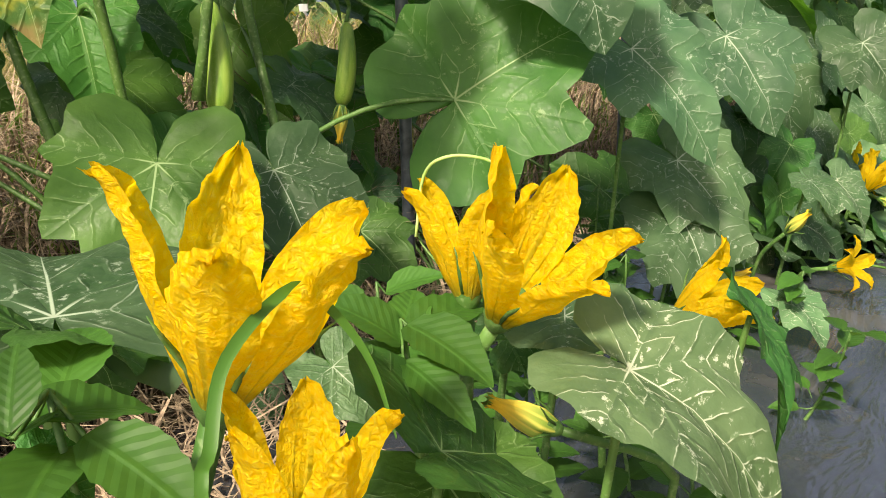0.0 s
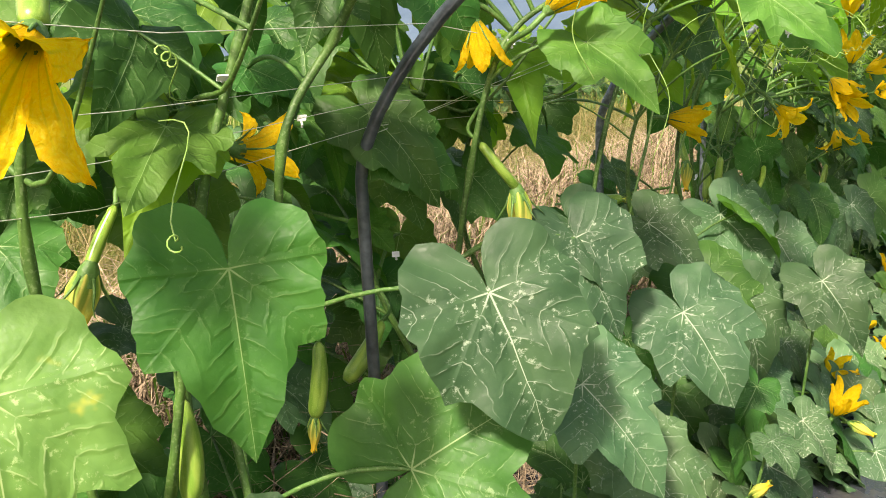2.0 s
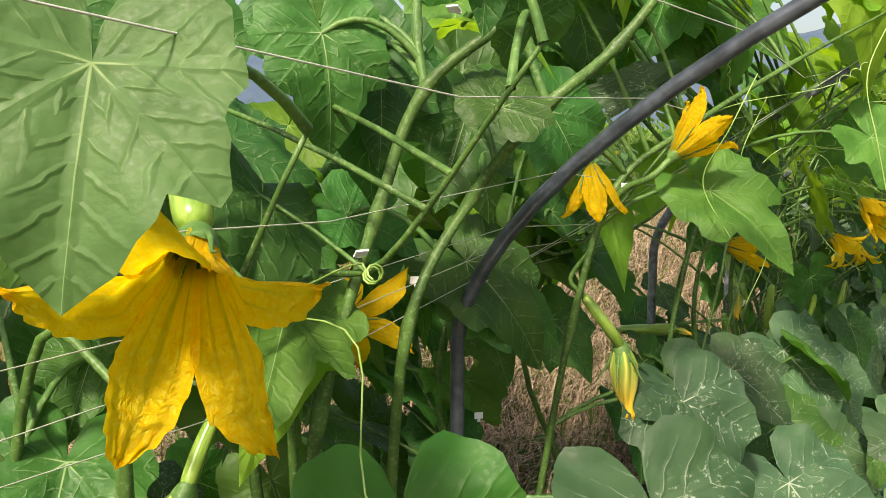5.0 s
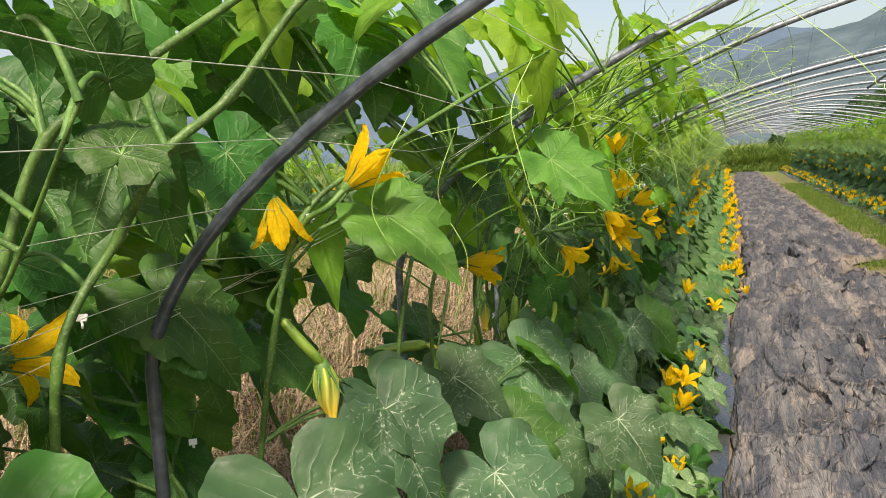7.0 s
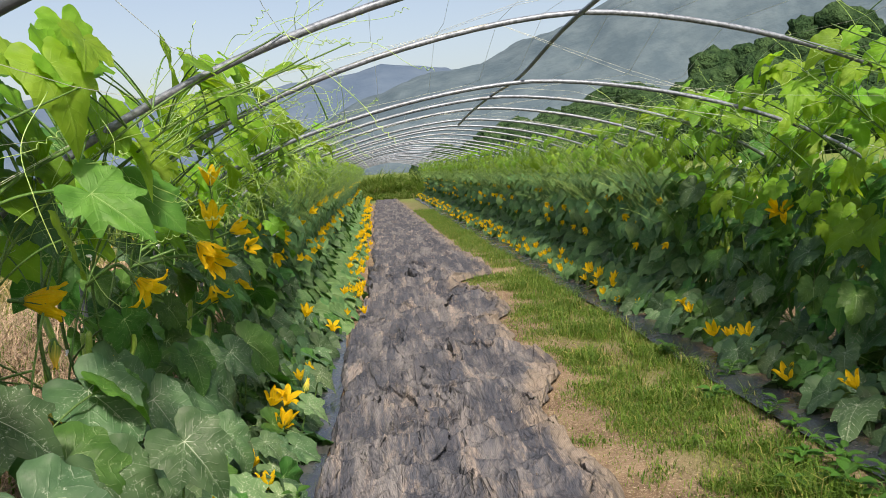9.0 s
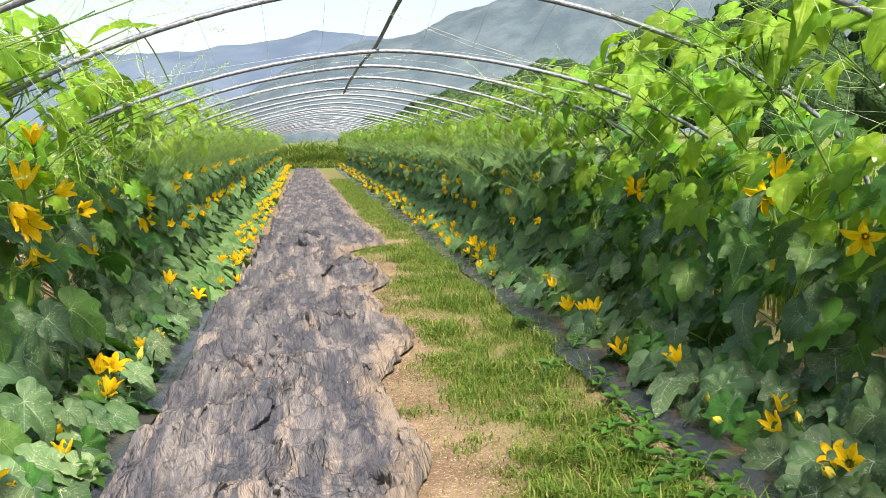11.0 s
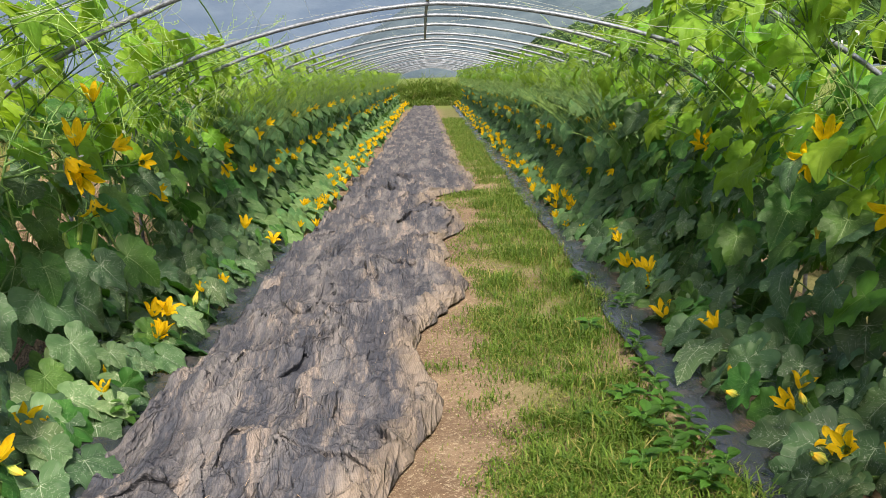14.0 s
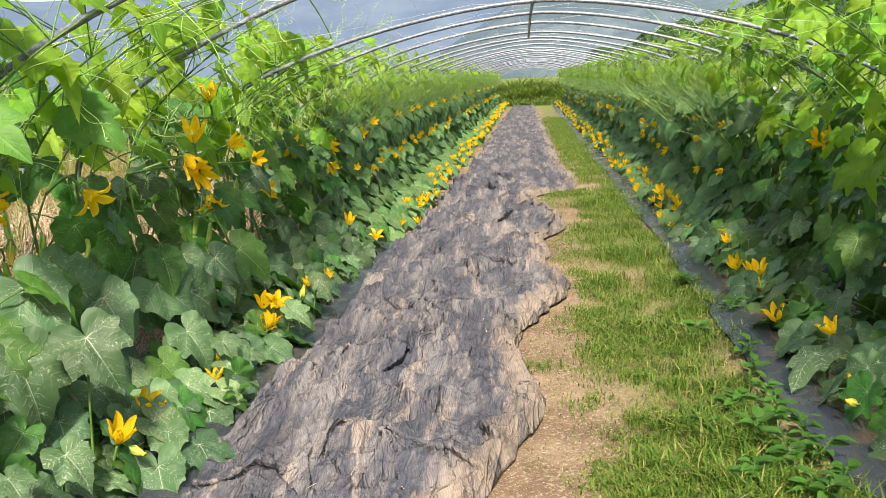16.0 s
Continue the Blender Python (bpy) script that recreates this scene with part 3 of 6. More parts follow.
OPEN = [mesh_of(flower_mesh(s, "open"), "corolla", PETAL) for s in (1, 2, 3)]
HALF = [mesh_of(flower_mesh(s, "half"), "corolla", PETAL) for s in (4, 5, 6)]
STAR = [mesh_of(flower_mesh(11, "star", 48, 22), "corolla", PETAL)]
PISTIL = mesh_of(pistil_mesh(), "pistil", PISTIL_SKIN)
SHUT = [mesh_of(closed_mesh(s), "corolla", BUD) for s in (7, 8)]
CALYX = [mesh_of(calyx_mesh(s), "calyx", STEM) for s in (1, 2)]


def fruit_mesh(seed, fat=0.11, neck=0.75, curve=0.05):
    """A young zucchini along -z from its stalk end, one unit long, slightly ribbed."""
    bm = bmesh.new()
    pts, rad = [], []
    for i in range(17):
        s = i / 16
        pts.append((curve * math.sin(s * math.pi), 0, -s))
        rad.append(fat * (neck + (1 - neck) * math.sin(s * math.pi * 0.75)) * (1 - max(0, (s - 0.88) / 0.12) ** 2 * 0.45) * (1 - max(0, (0.06 - s) / 0.06) ** 2 * 0.5))
    tube(bm, pts, rad, 14)
    return bm


STOUT = mesh_of(fruit_mesh(4, 0.155, 0.8, 0.06), "zucchini", FRUIT)
FRUITS = [mesh_of(fruit_mesh(1, 0.10, 0.7, 0.03), "zucchini", FRUIT), mesh_of(fruit_mesh(2, 0.12, 0.6, -0.05), "zucchini", FRUIT), mesh_of(fruit_mesh(3, 0.085, 0.85, 0.16), "zucchini", FRUIT)]


def add_weed_leaf(bm, seed, m=None):
    """A serrated lance-shaped leaf along +y, one unit long, folded along its rib."""
    rnd = random.Random(seed)
    lay = bm.loops.layers.uv.get("shape") or bm.loops.layers.uv.new("shape")
    rows, cols, wide = 14, 6, rnd.uniform(0.20, 0.27)
    grid = []
    for i in range(rows + 1):
        s = i / rows
        w = wide * math.sin(math.pi * s ** 0.75) ** 0.8 * (1 + 0.07 * (i % 2)) + 0.004
        row = []
        for k in range(cols + 1):
            u = -1 + 2 * k / cols
            p = Vector((u * w, s, 0.35 * abs(u) * w - 0.28 * s * s + 0.012 * math.sin(i * 2.2) * abs(u)))
            row.append((p, (p.x, p.y)))
        grid.append(row)
    vs = [[bm.verts.new(m @ p if m is not None else p) for p, _ in row] for row in grid]
    for i in range(rows):
        for k in range(cols):
            f = bm.faces.new((vs[i][k], vs[i][k + 1], vs[i + 1][k + 1], vs[i + 1][k]))
            f.smooth = True
            for lp, (_, uv) in zip(f.loops, (grid[i][k], grid[i][k + 1], grid[i + 1][k + 1], grid[i + 1][k])):
                lp[lay].uv = uv
    return bm


WEED_LEAVES = [mesh_of(add_weed_leaf(bmesh.new(), s), "weed_leaf", WEED) for s in (1, 2, 3)]

# ---- the large structure ----


def sheet(bm, x0, x1, y0, y1, nx, ny, height):
    """A grid of quads with a height given at each place."""
    rows = [[bm.verts.new((x0 + (x1 - x0) * i / nx, y0 + (y1 - y0) * j / ny, height(x0 + (x1 - x0) * i / nx, y0 + (y1 - y0) * j / ny))) for i in range(nx + 1)] for j in range(ny + 1)]
    for a, b in zip(rows, rows[1:]):
        for i in range(nx):
            bm.faces.new((a[i], a[i + 1], b[i + 1], b[i]))
    return rows


def lie(x, y):
    """The height of the soil: a low bank of old straw runs behind the left-hand vines."""
    return 0.34 * math.exp(-((x + 1.95) / 0.6) ** 2) * (1 + 0.35 * noise.noise(Vector((x * 1.4, y * 1.1, 3)))) if -5 < x < 0 and y < 14 else 0.0


def build_ground():
    bm = bmesh.new()
    xs = [-1500, -400, -120, -40, -15, -8] + [-5 + 0.125 * i for i in range(105)] + [11, 20, 45, 120, 400, 1500]
    ys = [-300, -60, -15, -6] + [-3 + 0.15 * j for j in range(100)] + [13, 16, 20, 26, 34, 46, 70, 150, 400, 1500]
    rows = [[bm.verts.new((x, y, (0.012 * noise.noise(Vector((x * 2.1, y * 2.1, 0))) if abs(x) < 12 and y < 13 else 0) - 0.01 + lie(x, y))) for x in xs] for y in ys]
    for a, b in zip(rows, rows[1:]):
        for i in range(len(xs) - 1):
            bm.faces.new((a[i], a[i + 1], b[i + 1], b[i]))
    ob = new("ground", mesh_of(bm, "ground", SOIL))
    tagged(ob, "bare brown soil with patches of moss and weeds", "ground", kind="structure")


BORDER_Y = (1.4, 2.0, 2.41, 2.94, 3.4, 4.0, 4.3, 4.7, 5.05, 5.5, 6.0, 7.0, 7.6, 8.2, 8.8, 9.7, 10.2, 11.5, 13, 15, 20, 40)
BORDER_X = (0.6, 0.95, 1.20, 1.40, 1.40, 1.30, 1.31, 1.47, 1.62, 1.60, 1.5, 1.5, 1.70, 1.68, 1.42, 1.42, 1.92, 1.98, 1.85, 1.85, 1.8, 1.6)


def cloth_right(y):
    """The ragged right border of the cloth on the path."""
    return float(np.interp(y, BORDER_Y, BORDER_X)) + 0.02 * math.sin(y * 6.1)


def value_noise(rng, X, Y):
    """Smooth random values from 0 to 1 on a unit lattice."""
    x0, y0 = np.floor(X).astype(int), np.floor(Y).astype(int)
    g = rng.random((x0.max() - x0.min() + 2, y0.max() - y0.min() + 2))
    fx, fy = X - x0, Y - y0
    fx, fy = fx * fx * (3 - 2 * fx), fy * fy * (3 - 2 * fy)
    x0, y0 = x0 - x0.min(), y0 - y0.min()
    return (g[x0, y0] * (1 - fx) + g[x0 + 1, y0] * fx) * (1 - fy) + (g[x0, y0 + 1] * (1 - fx) + g[x0 + 1, y0 + 1] * fx) * fy


def fold(H, DX, DY, X, Y, pts, wide, high):
    """Raises one long fold along a line and tips it over to its left, so that it hangs over a crease."""
    best, side, along = np.full_like(X, 9.0), np.ones_like(X), np.zeros_like(X)
    ax, ay = np.zeros_like(X), np.zeros_like(X)
    n = len(pts) - 1
    for k, ((x0, y0), (x1, y1)) in enumerate(zip(pts, pts[1:])):
        dx, dy = x1 - x0, y1 - y0
        t = np.clip(((X - x0) * dx + (Y - y0) * dy) / (dx * dx + dy * dy), 0, 1)
        d = np.hypot(X - x0 - t * dx, Y - y0 - t * dy)
        near = d < best
        best = np.where(near, d, best)
        side = np.where(near, np.sign((X - x0) * dy - (Y - y0) * dx), side)
        along = np.where(near, (k + t) / n, along)
        ax, ay = np.where(near, -dy / math.hypot(dx, dy), ax), np.where(near, dx / math.hypot(dx, dy), ay)
    d = best / wide * np.where(side > 0, 0.6, 1.9)
    bump = high * np.clip(np.minimum(along, 1 - along) * 5 + 0.1, 0, 1) * np.exp(-d * d)
    H += bump
    DX += 0.95 * bump * ax
    DY += 0.95 * bump * ay


def build_cloth():
    """A long crumpled cloth: a grid raised by long folds and finer crumples, with a loose flattened hem."""
    rng = np.random.default_rng(12)
    nx, ys, y = 170, [], 1.5
    while y < 40:
        ys.append(y)
        y += 0.009 + 0.0045 * max(0, y - 3.5)
    ys = np.array(ys)
    ragged = np.interp(ys, np.linspace(1, 41, 400), rng.uniform(-1, 1, 400))
    right = np.array([cloth_right(v) for v in ys]) + 0.02 * ragged
    left = np.interp(ys, (2.5, 4.7, 6.5, 9.2, 13.0, 25.0, 40.0), (0.18, 0.19, 0.24, 0.36, 0.42, 0.45, 0.6)) + 0.03 * np.sin(ys * 1.7) + 0.02 * np.interp(ys, np.linspace(1, 41, 200), rng.uniform(-1, 1, 200))
    left = np.minimum(left, right - 0.15)
    u = np.linspace(0, 1, nx + 1)
    X = left[:, None] + (right - left)[:, None] * u[None]
    Y = np.repeat(ys[:, None], nx + 1, 1)
    H, DX, DY = np.full_like(X, 0.014), np.zeros_like(X), np.zeros_like(X)
    warp = value_noise(rng, X * 2.2, Y * 1.4) - 0.5
    warp2 = value_noise(rng, X * 6, Y * 4) - 0.5
    for a, sx, sy, high, sharp in ((0.5, 0.30, 1.1, 0.060, 6.0), (-0.45, 0.26, 0.8, 0.052, 6.0), (0.1, 0.13, 0.5, 0.042, 5.5), (0.9, 0.10, 0.32, 0.034, 5.0), (-0.8, 0.06, 0.20, 0.013, 3.0), (0.3, 0.03, 0.10, 0.006, 2.5)):
        c, s = math.cos(a), math.sin(a)
        p = (X * c - Y * s) / sx + warp * 1.6 + warp2 * 0.5
        q = (X * s + Y * c) / sy + warp2 * 0.6
        n = value_noise(rng, p, q)
        mask = 0.25 + 0.75 * value_noise(rng, p * 0.6 + 9, q * 0.6)
        H += high * mask * (1 - np.abs(2 * n - 1)) ** sharp
    for pts, wide, high in (([(0.22, 3.22), (0.45, 3.62), (0.67, 3.91), (1.0, 4.50), (1.25, 4.72), (1.56, 4.86)], 0.055, 0.05),
                            ([(0.43, 2.90), (0.50, 2.65), (0.62, 2.30)], 0.035, 0.035), ([(1.16, 3.98), (1.20, 3.6), (1.29, 3.15)], 0.03, 0.032),
                            ([(0.29, 4.70), (0.40, 4.42), (0.57, 4.25)], 0.04, 0.045), ([(0.78, 2.45), (0.88, 2.70), (0.97, 2.88), (1.10, 2.92)], 0.035, 0.045),
                            ([(0.85, 3.42), (1.0, 3.58), (1.14, 3.60)], 0.03, 0.028), ([(0.95, 2.42), (1.23, 2.78), (1.35, 3.18), (1.34, 3.5)], 0.045, 0.034),
                            ([(1.06, 2.40), (1.30, 2.80), (1.39, 3.1)], 0.035, 0.026), ([(0.30, 3.7), (0.42, 4.1), (0.5, 4.6)], 0.03, 0.022),
                            ([(0.95, 5.0), (1.2, 5.6), (1.45, 5.9)], 0.05, 0.04), ([(0.3, 5.2), (0.7, 5.9), (0.8, 6.6)], 0.05, 0.035), ([(0.7, 7.0), (1.1, 7.5), (1.6, 7.7)], 0.06, 0.05),
                            ([(0.3, 8.2), (0.9, 8.9), (1.4, 9.2)], 0.07, 0.05), ([(0.6, 4.9), (0.66, 5.4), (0.62, 6.0)], 0.035, 0.03)):
        fold(H, DX, DY, X, Y, pts, wide * 0.8, high)
    pick = random.Random(8)
    for k in range(110):
        cx, cy = pick.uniform(0.25, 1.55), 2.2 + 9.5 * pick.random() ** 1.4
        a, long = pick.choice((0.1, -0.2, 0.55, -0.5, 1.1)) + pick.gauss(0, 0.3), pick.uniform(0.12, 0.5) * (1 + 0.06 * cy)
        way = Vector((math.sin(a), math.cos(a))) * pick.choice((-1, 1))
        side = Vector((way.y, -way.x)) * pick.gauss(0, 0.18) * long
        c = Vector((cx, cy))
        fold(H, DX, DY, X, Y, [p.to_2d() for p in smooth_path([(*(c - way * long), 0), (*(c - way * long * 0.3 + side), 0), (*(c + way * long * 0.4 + side * 0.5), 0), (*(c + way * long - side), 0)], 3)], pick.uniform(0.018, 0.038) * (1 + 0.06 * cy), pick.uniform(0.016, 0.046))
    edge = np.minimum(X - left[:, None], right[:, None] - X)
    H += 0.002 * rng.standard_normal(X.shape)
    H = np.maximum(0.004, H) * np.clip(edge / 0.045 + 0.12, 0, 1)
    hold = np.clip(edge / 0.05, 0, 1)
    X, Y = X + DX * hold, Y + DY * hold - 0.3 * H
    count = nx + 1
    verts = np.stack([X, Y, H], -1).reshape(-1, 3)
    faces = [(r * count + c, r * count + c + 1, (r + 1) * count + c + 1, (r + 1) * count + c) for r in range(len(ys) - 1) for c in range(nx)]
    me = bpy.data.meshes.new("shade_cloth")
    me.from_pydata(verts.tolist(), [], faces)
    at = np.empty(len(me.loops), dtype=np.int32)
    me.loops.foreach_get("vertex_index", at)
    for name, W in (("weave", np.stack([X + 0.5 * H + 0.05 * warp, Y + 0.6 * H], -1)), ("hem", np.stack([right[:, None] - X, H], -1))):
        me.uv_layers.new(name=name).data.foreach_set("uv", W.reshape(-1, 2)[at].ravel())
    me.shade_smooth()
    me.materials.append(CLOTH)
    ob = new("shade_cloth", me)
    solid = ob.modifiers.new("thick", "SOLIDIFY")
    solid.thickness, solid.offset = 0.002, 1
    tagged(ob, "crumpled black shade cloth bleached and dusted with soil", "shade cloth")


def build_film(name, x0, x1, y0, y1, seed, label):
    bm = bmesh.new()

    def height(x, y):
        u = (x - x0) / (x1 - x0)
        return 0.012 + 0.05 * math.sin(math.pi * u) ** 0.7 + 0.012 * noise.noise(Vector((x * 7, y * 2.5, seed))) + 0.006 * noise.noise(Vector((x * 20, y * 9, seed)))

    rows = sheet(bm, x0, x1, y0, y1, 22, 260, height)
    for j, row in enumerate(rows):
        for v in row:
            v.co.x += 0.025 * math.sin(v.co.y * 1.3 + seed) + 0.012 * noise.noise(Vector((v.co.y * 4, seed, 0)))
    ob = new(name, mesh_of(bm, name, FILM))
    tagged(ob, label, "mulch film")


CENTRE, HALF_WIDTH, SHOULDER = 1.47, 2.26, 1.0


def hoop_points(y, apex, lean=0.0, steps=44):
    pts = [(CENTRE - HALF_WIDTH, y, -0.05), (CENTRE - HALF_WIDTH, y, 0.5)]
    for k in range(steps + 1):
        u = -math.cos(math.pi * k / steps)
        pts.append((CENTRE + HALF_WIDTH * u, y + lean * (1 - u * u), SHOULDER + (apex - SHOULDER) * max(0, 1 - abs(u) ** 1.6) ** 0.61))
    return pts + [(CENTRE + HALF_WIDTH, y, 0.5), (CENTRE + HALF_WIDTH, y, -0.05)]


def hoop_height(x, apex=1.85):
    u = min(1, abs((x - CENTRE) / HALF_WIDTH))
    return SHOULDER + (apex - SHOULDER) * max(0, 1 - u ** 1.6) ** 0.61


def build_hoops():
    for k in range(-1, 37):
        y = 1.25 + 1.2 * k + (0.02 * math.sin(k * 2.3))
        apex = 2.0 if k < 3 else 1.84 + 0.012 * math.sin(k * 1.7)
        bm = tube(bmesh.new(), hoop_points(y, apex), 0.0127, 10 if k < 8 else 6)
        ob = new("hoop", mesh_of(bm, "hoop", PIPE_DARK if k in (-1, 0) else PIPE))
        tagged(ob, "grey galvanised steel arch pipe of the vine tunnel", "arch pipe", "arches of the tunnel")
    bm = tube(bmesh.new(), smooth_path([(1.5, -2, 2.02), (1.49, 1.3, 2.01), (1.46, 3.65, 1.99), (1.42, 4.9, 1.87), (1.40, 6.1, 1.855), (1.39, 7.3, 1.82), (1.38, 8.2, 1.77)]), 0.011, 8)
    tagged(new("ridge_pipe", mesh_of(bm, "ridge_pipe", PIPE_DARK)), "thin dark pipe tied along the ridge of the arches", "pipe")


def build_twines():
    rnd = random.Random(5)

    def strand(xs, rows):
        pts = []
        for k, j in enumerate(rows):
            y, x = 1.25 + 0.6 * j, max(CENTRE - HALF_WIDTH + 0.02, min(CENTRE + HALF_WIDTH - 0.02, xs(j)))
            pts.append((x, y, hoop_height(x, 2.0 if y < 4.2 else 1.84) + (0.014 if j % 2 == 0 else -rnd.uniform(0.0, 0.03))))
        ob = new("twine", mesh_of(tube(bmesh.new(), pts, 0.0008, 3, False), "twine", TWINE))
        tagged(ob, "thin white twine strung from arch to arch", "twine", "twines of the tunnel")

    for k in range(26):
        x = CENTRE + HALF_WIDTH * math.sin((k / 25 - 0.5) * math.pi) * 0.99 + rnd.uniform(-0.03, 0.03)
        strand(lambda j: x + 0.02 * math.sin(j * 0.9 + k), range(-4, 62))
    for k in range(26):
        a, turn = rnd.uniform(0, 6.28), rnd.choice((-1, 1))
        start = -4 + 2 * (k % 13)
        strand(lambda j: CENTRE + HALF_WIDTH * math.sin(math.pi * (-0.5 + (j - start) / 9) * turn) , range(start, start + 10))


def build_hills():
    def ridge(name, dist, depth, az0, az1, elev, mat, label, n=160, rough=0.06):
        bm = bmesh.new()
        rows = []
        for i in range(n + 1):
            az = az0 + (az1 - az0) * i / n
            top = math.tan(radians(np.interp(az, *elev))) * dist
            row = []
            for j in range(9):
                v = j / 8
                d = dist * (1 - depth * (1 - v))
                h = top * math.sin(v * math.pi / 2) ** 1.3
                h *= 1 + rough * noise.fractal(Vector((az * 0.35, v * 4, dist)), 1.0, 2.0, 5)
                row.append(bm.verts.new((d * math.sin(radians(az)), d * math.cos(radians(az)), h - 2)))
            rows.append(row)
        for a, b in zip(rows, rows[1:]):
            for j in range(8):
                bm.faces.new((a[j], b[j], b[j + 1], a[j + 1]))
        tagged(new(name, mesh_of(bm, name, mat)), label, "mountain", kind="structure")

    ridge("backdrop_mountain_far", 1400, 0.3, -110, 30, ([-110, -60, -34, -24, -16, -9, -3, 1, 6, 30], [4.5, 5.4, 5.4, 5.8, 5.4, 5.9, 6.4, 7.0, 6.7, 6]), HILL_FAR, "distant mountain ridge with blue-grey haze painted into its colour")
    ridge("backdrop_mountain_wooded", 900, 0.35, -8, 100, ([-8, -2, 2, 5, 7.7, 10, 15.4, 16.5, 25, 45, 100], [0.5, 4.2, 6.0, 6.6, 7.0, 7.9, 9.8, 10.4, 13, 12, 8]), HILL_MID, "green wooded mountainside with haze painted into its colour", 260)
    build_wood()


def build_wood():
    """A wood at the foot of the mountain: rows of lumpy crowns, each with its own outline."""
    rng = random.Random(31)
    ball = bmesh.new()
    bmesh.ops.create_icosphere(ball, subdivisions=3, radius=1.0)
    shape = [v.co.copy() for v in ball.verts]
    tris = [[v.index for v in f.verts] for f in ball.faces]
    ball.free()
    verts, faces = [], []
    for k in range(330):
        row = k % 5
        az = 4 + 92 * rng.random() ** (1.5 if row else 1.2)
        dist = 150 + 16 * row
        top = np.interp(az, [4, 12, 14.4, 17.5, 21.9, 23, 27, 30, 38, 60, 96], [1.2, 4.2, 4.8, 5.6, 6.1, 6.8, 7.9, 8.6, 7.6, 7, 5]) * (0.35 + 0.65 * (row + 1) / 5) * rng.uniform(0.86, 1.02)
        r = rng.uniform(3.2, 6.0)
        c = Vector((dist * math.sin(radians(az)), dist * math.cos(radians(az)), dist * math.tan(radians(top)) - r * 0.9))
        at = len(verts)
        for p in shape:
            n = 1 + 0.34 * noise.noise(p * 1.7 + c) + 0.20 * noise.noise(p * 4.2 + c) + 0.12 * noise.noise(p * 9 + c)
            verts.append((c.x + p.x * r * n, c.y + p.y * r * n, c.z + p.z * r * n * 0.95))
        faces += [[at + i for i in t] for t in tris]
    me = bpy.data.meshes.new("backdrop_wood")
    me.from_pydata(verts, [], faces)
    me.shade_smooth()
    me.materials.append(HILL_NEAR)
    tagged(new("backdrop_wood", me), "dark green wood at the foot of the mountain", "wood", kind="structure")


# ---- the vines ----

LEFT, RIGHT = -0.55, 3.30


def leaf_frame(rnd, at, out, up_bias, droop):
    """A tip direction and a normal for a leaf that hangs out towards the light."""
    side = rnd.uniform(-0.9, 0.9)
    nrm = Vector((out * rnd.uniform(-0.1, 0.9), rnd.uniform(-0.85, 0.3), up_bias * rnd.uniform(0.5, 1.1)))
    tip = Vector((out * rnd.uniform(0.1, 0.9), side, -droop * rnd.uniform(0.6, 1.5)))
    return tip, nrm.normalized()


def petiole(root, a, b, radius, lift, dark=False):
    bm = tube(bmesh.new(), [p - root.location for p in bend(a, b, lift, 6)], [radius * 1.25, radius * 1.1] + [radius] * 4 + [radius * 0.8], 6, False)
    return part("petiole", bm, STEM_DARK if dark else STEM, root)


def put_flower(root, at, aim, size, kind="open", stalk=None, label="", turn=0.0, pick=0):
    """A flower whose base is at, opening along aim; its stalk is led back to the point stalk."""
    z = Vector(aim).normalized()
    q = z.to_track_quat("Z", "Y").to_matrix().to_4x4()
    m = Matrix.Translation(at) @ q @ pose(0, 0, 0, 0, 0, turn) @ Matrix.Scale(size, 4)
    me = {"open": OPEN, "half": HALF, "shut": SHUT, "star": STAR}[kind]
    ob = sited("flower", me[pick % len(me)], root, m, label)
    cup = new("calyx", CALYX[pick % 2])
    cup.parent = ob
    if kind == "open":
        new("pistil", PISTIL).parent = ob
    if stalk is not None:
        at = Vector(at)
        mid = at - z * (at - Vector(stalk)).length * 0.35
        part("flower_stalk", tube(bmesh.new(), [p - root.location for p in smooth_path([stalk, (Vector(stalk) + mid) / 2 + Vector((0, 0, 0.01)), mid, at], 4)], size * 0.045 + 0.0015, 6), STEM, root)
    return ob


def put_fruit(root, at, down, length, flower=None, pick=0, turn=0.0, flower_size=0.1, label="", aim=None):
    """A young zucchini hanging from at along down, with its withered or open flower at the end."""
    d = Vector(down).normalized()
    q = (-d).to_track_quat("Z", "Y").to_matrix().to_4x4()
    m = Matrix.Translation(at) @ q @ pose(0, 0, 0, 0, 0, turn) @ Matrix.Scale(length, 4)
    ob = sited("zucchini", STOUT if pick == 9 else FRUITS[pick % 3], root, m, label)
    if flower:
        put_flower(root, Vector(at) + d * length * 0.99, aim or d, flower_size, flower, None, "", turn, pick)
    return ob


def tendril(rnd, start, out, long):
    """A thin stalk that wanders off and ends in a coil."""
    d = Vector((out * rnd.uniform(0.1, 1.0), rnd.uniform(-0.8, 0.8), rnd.uniform(-0.5, 0.9))).normalized()
    side = d.orthogonal().normalized()
    up = d.cross(side)
    pts = [start + d * long * u + side * 0.03 * math.sin(u * 5) + Vector((0, 0, -0.12 * long * u * u)) for u in (i / 8 for i in range(9))]
    end, turns, r = pts[-1], rnd.uniform(0.4, 4.0), rnd.uniform(0.003, 0.008)
    for i in range(1, int(turns * 9)):
        a = i * 2 * math.pi / 9
        pts.append(end + side * r * math.sin(a) + up * r * (1 - math.cos(a)) + d * 0.003 * i)
    return tube(bmesh.new(), pts, 0.0011, 4, False)


SPINES = []


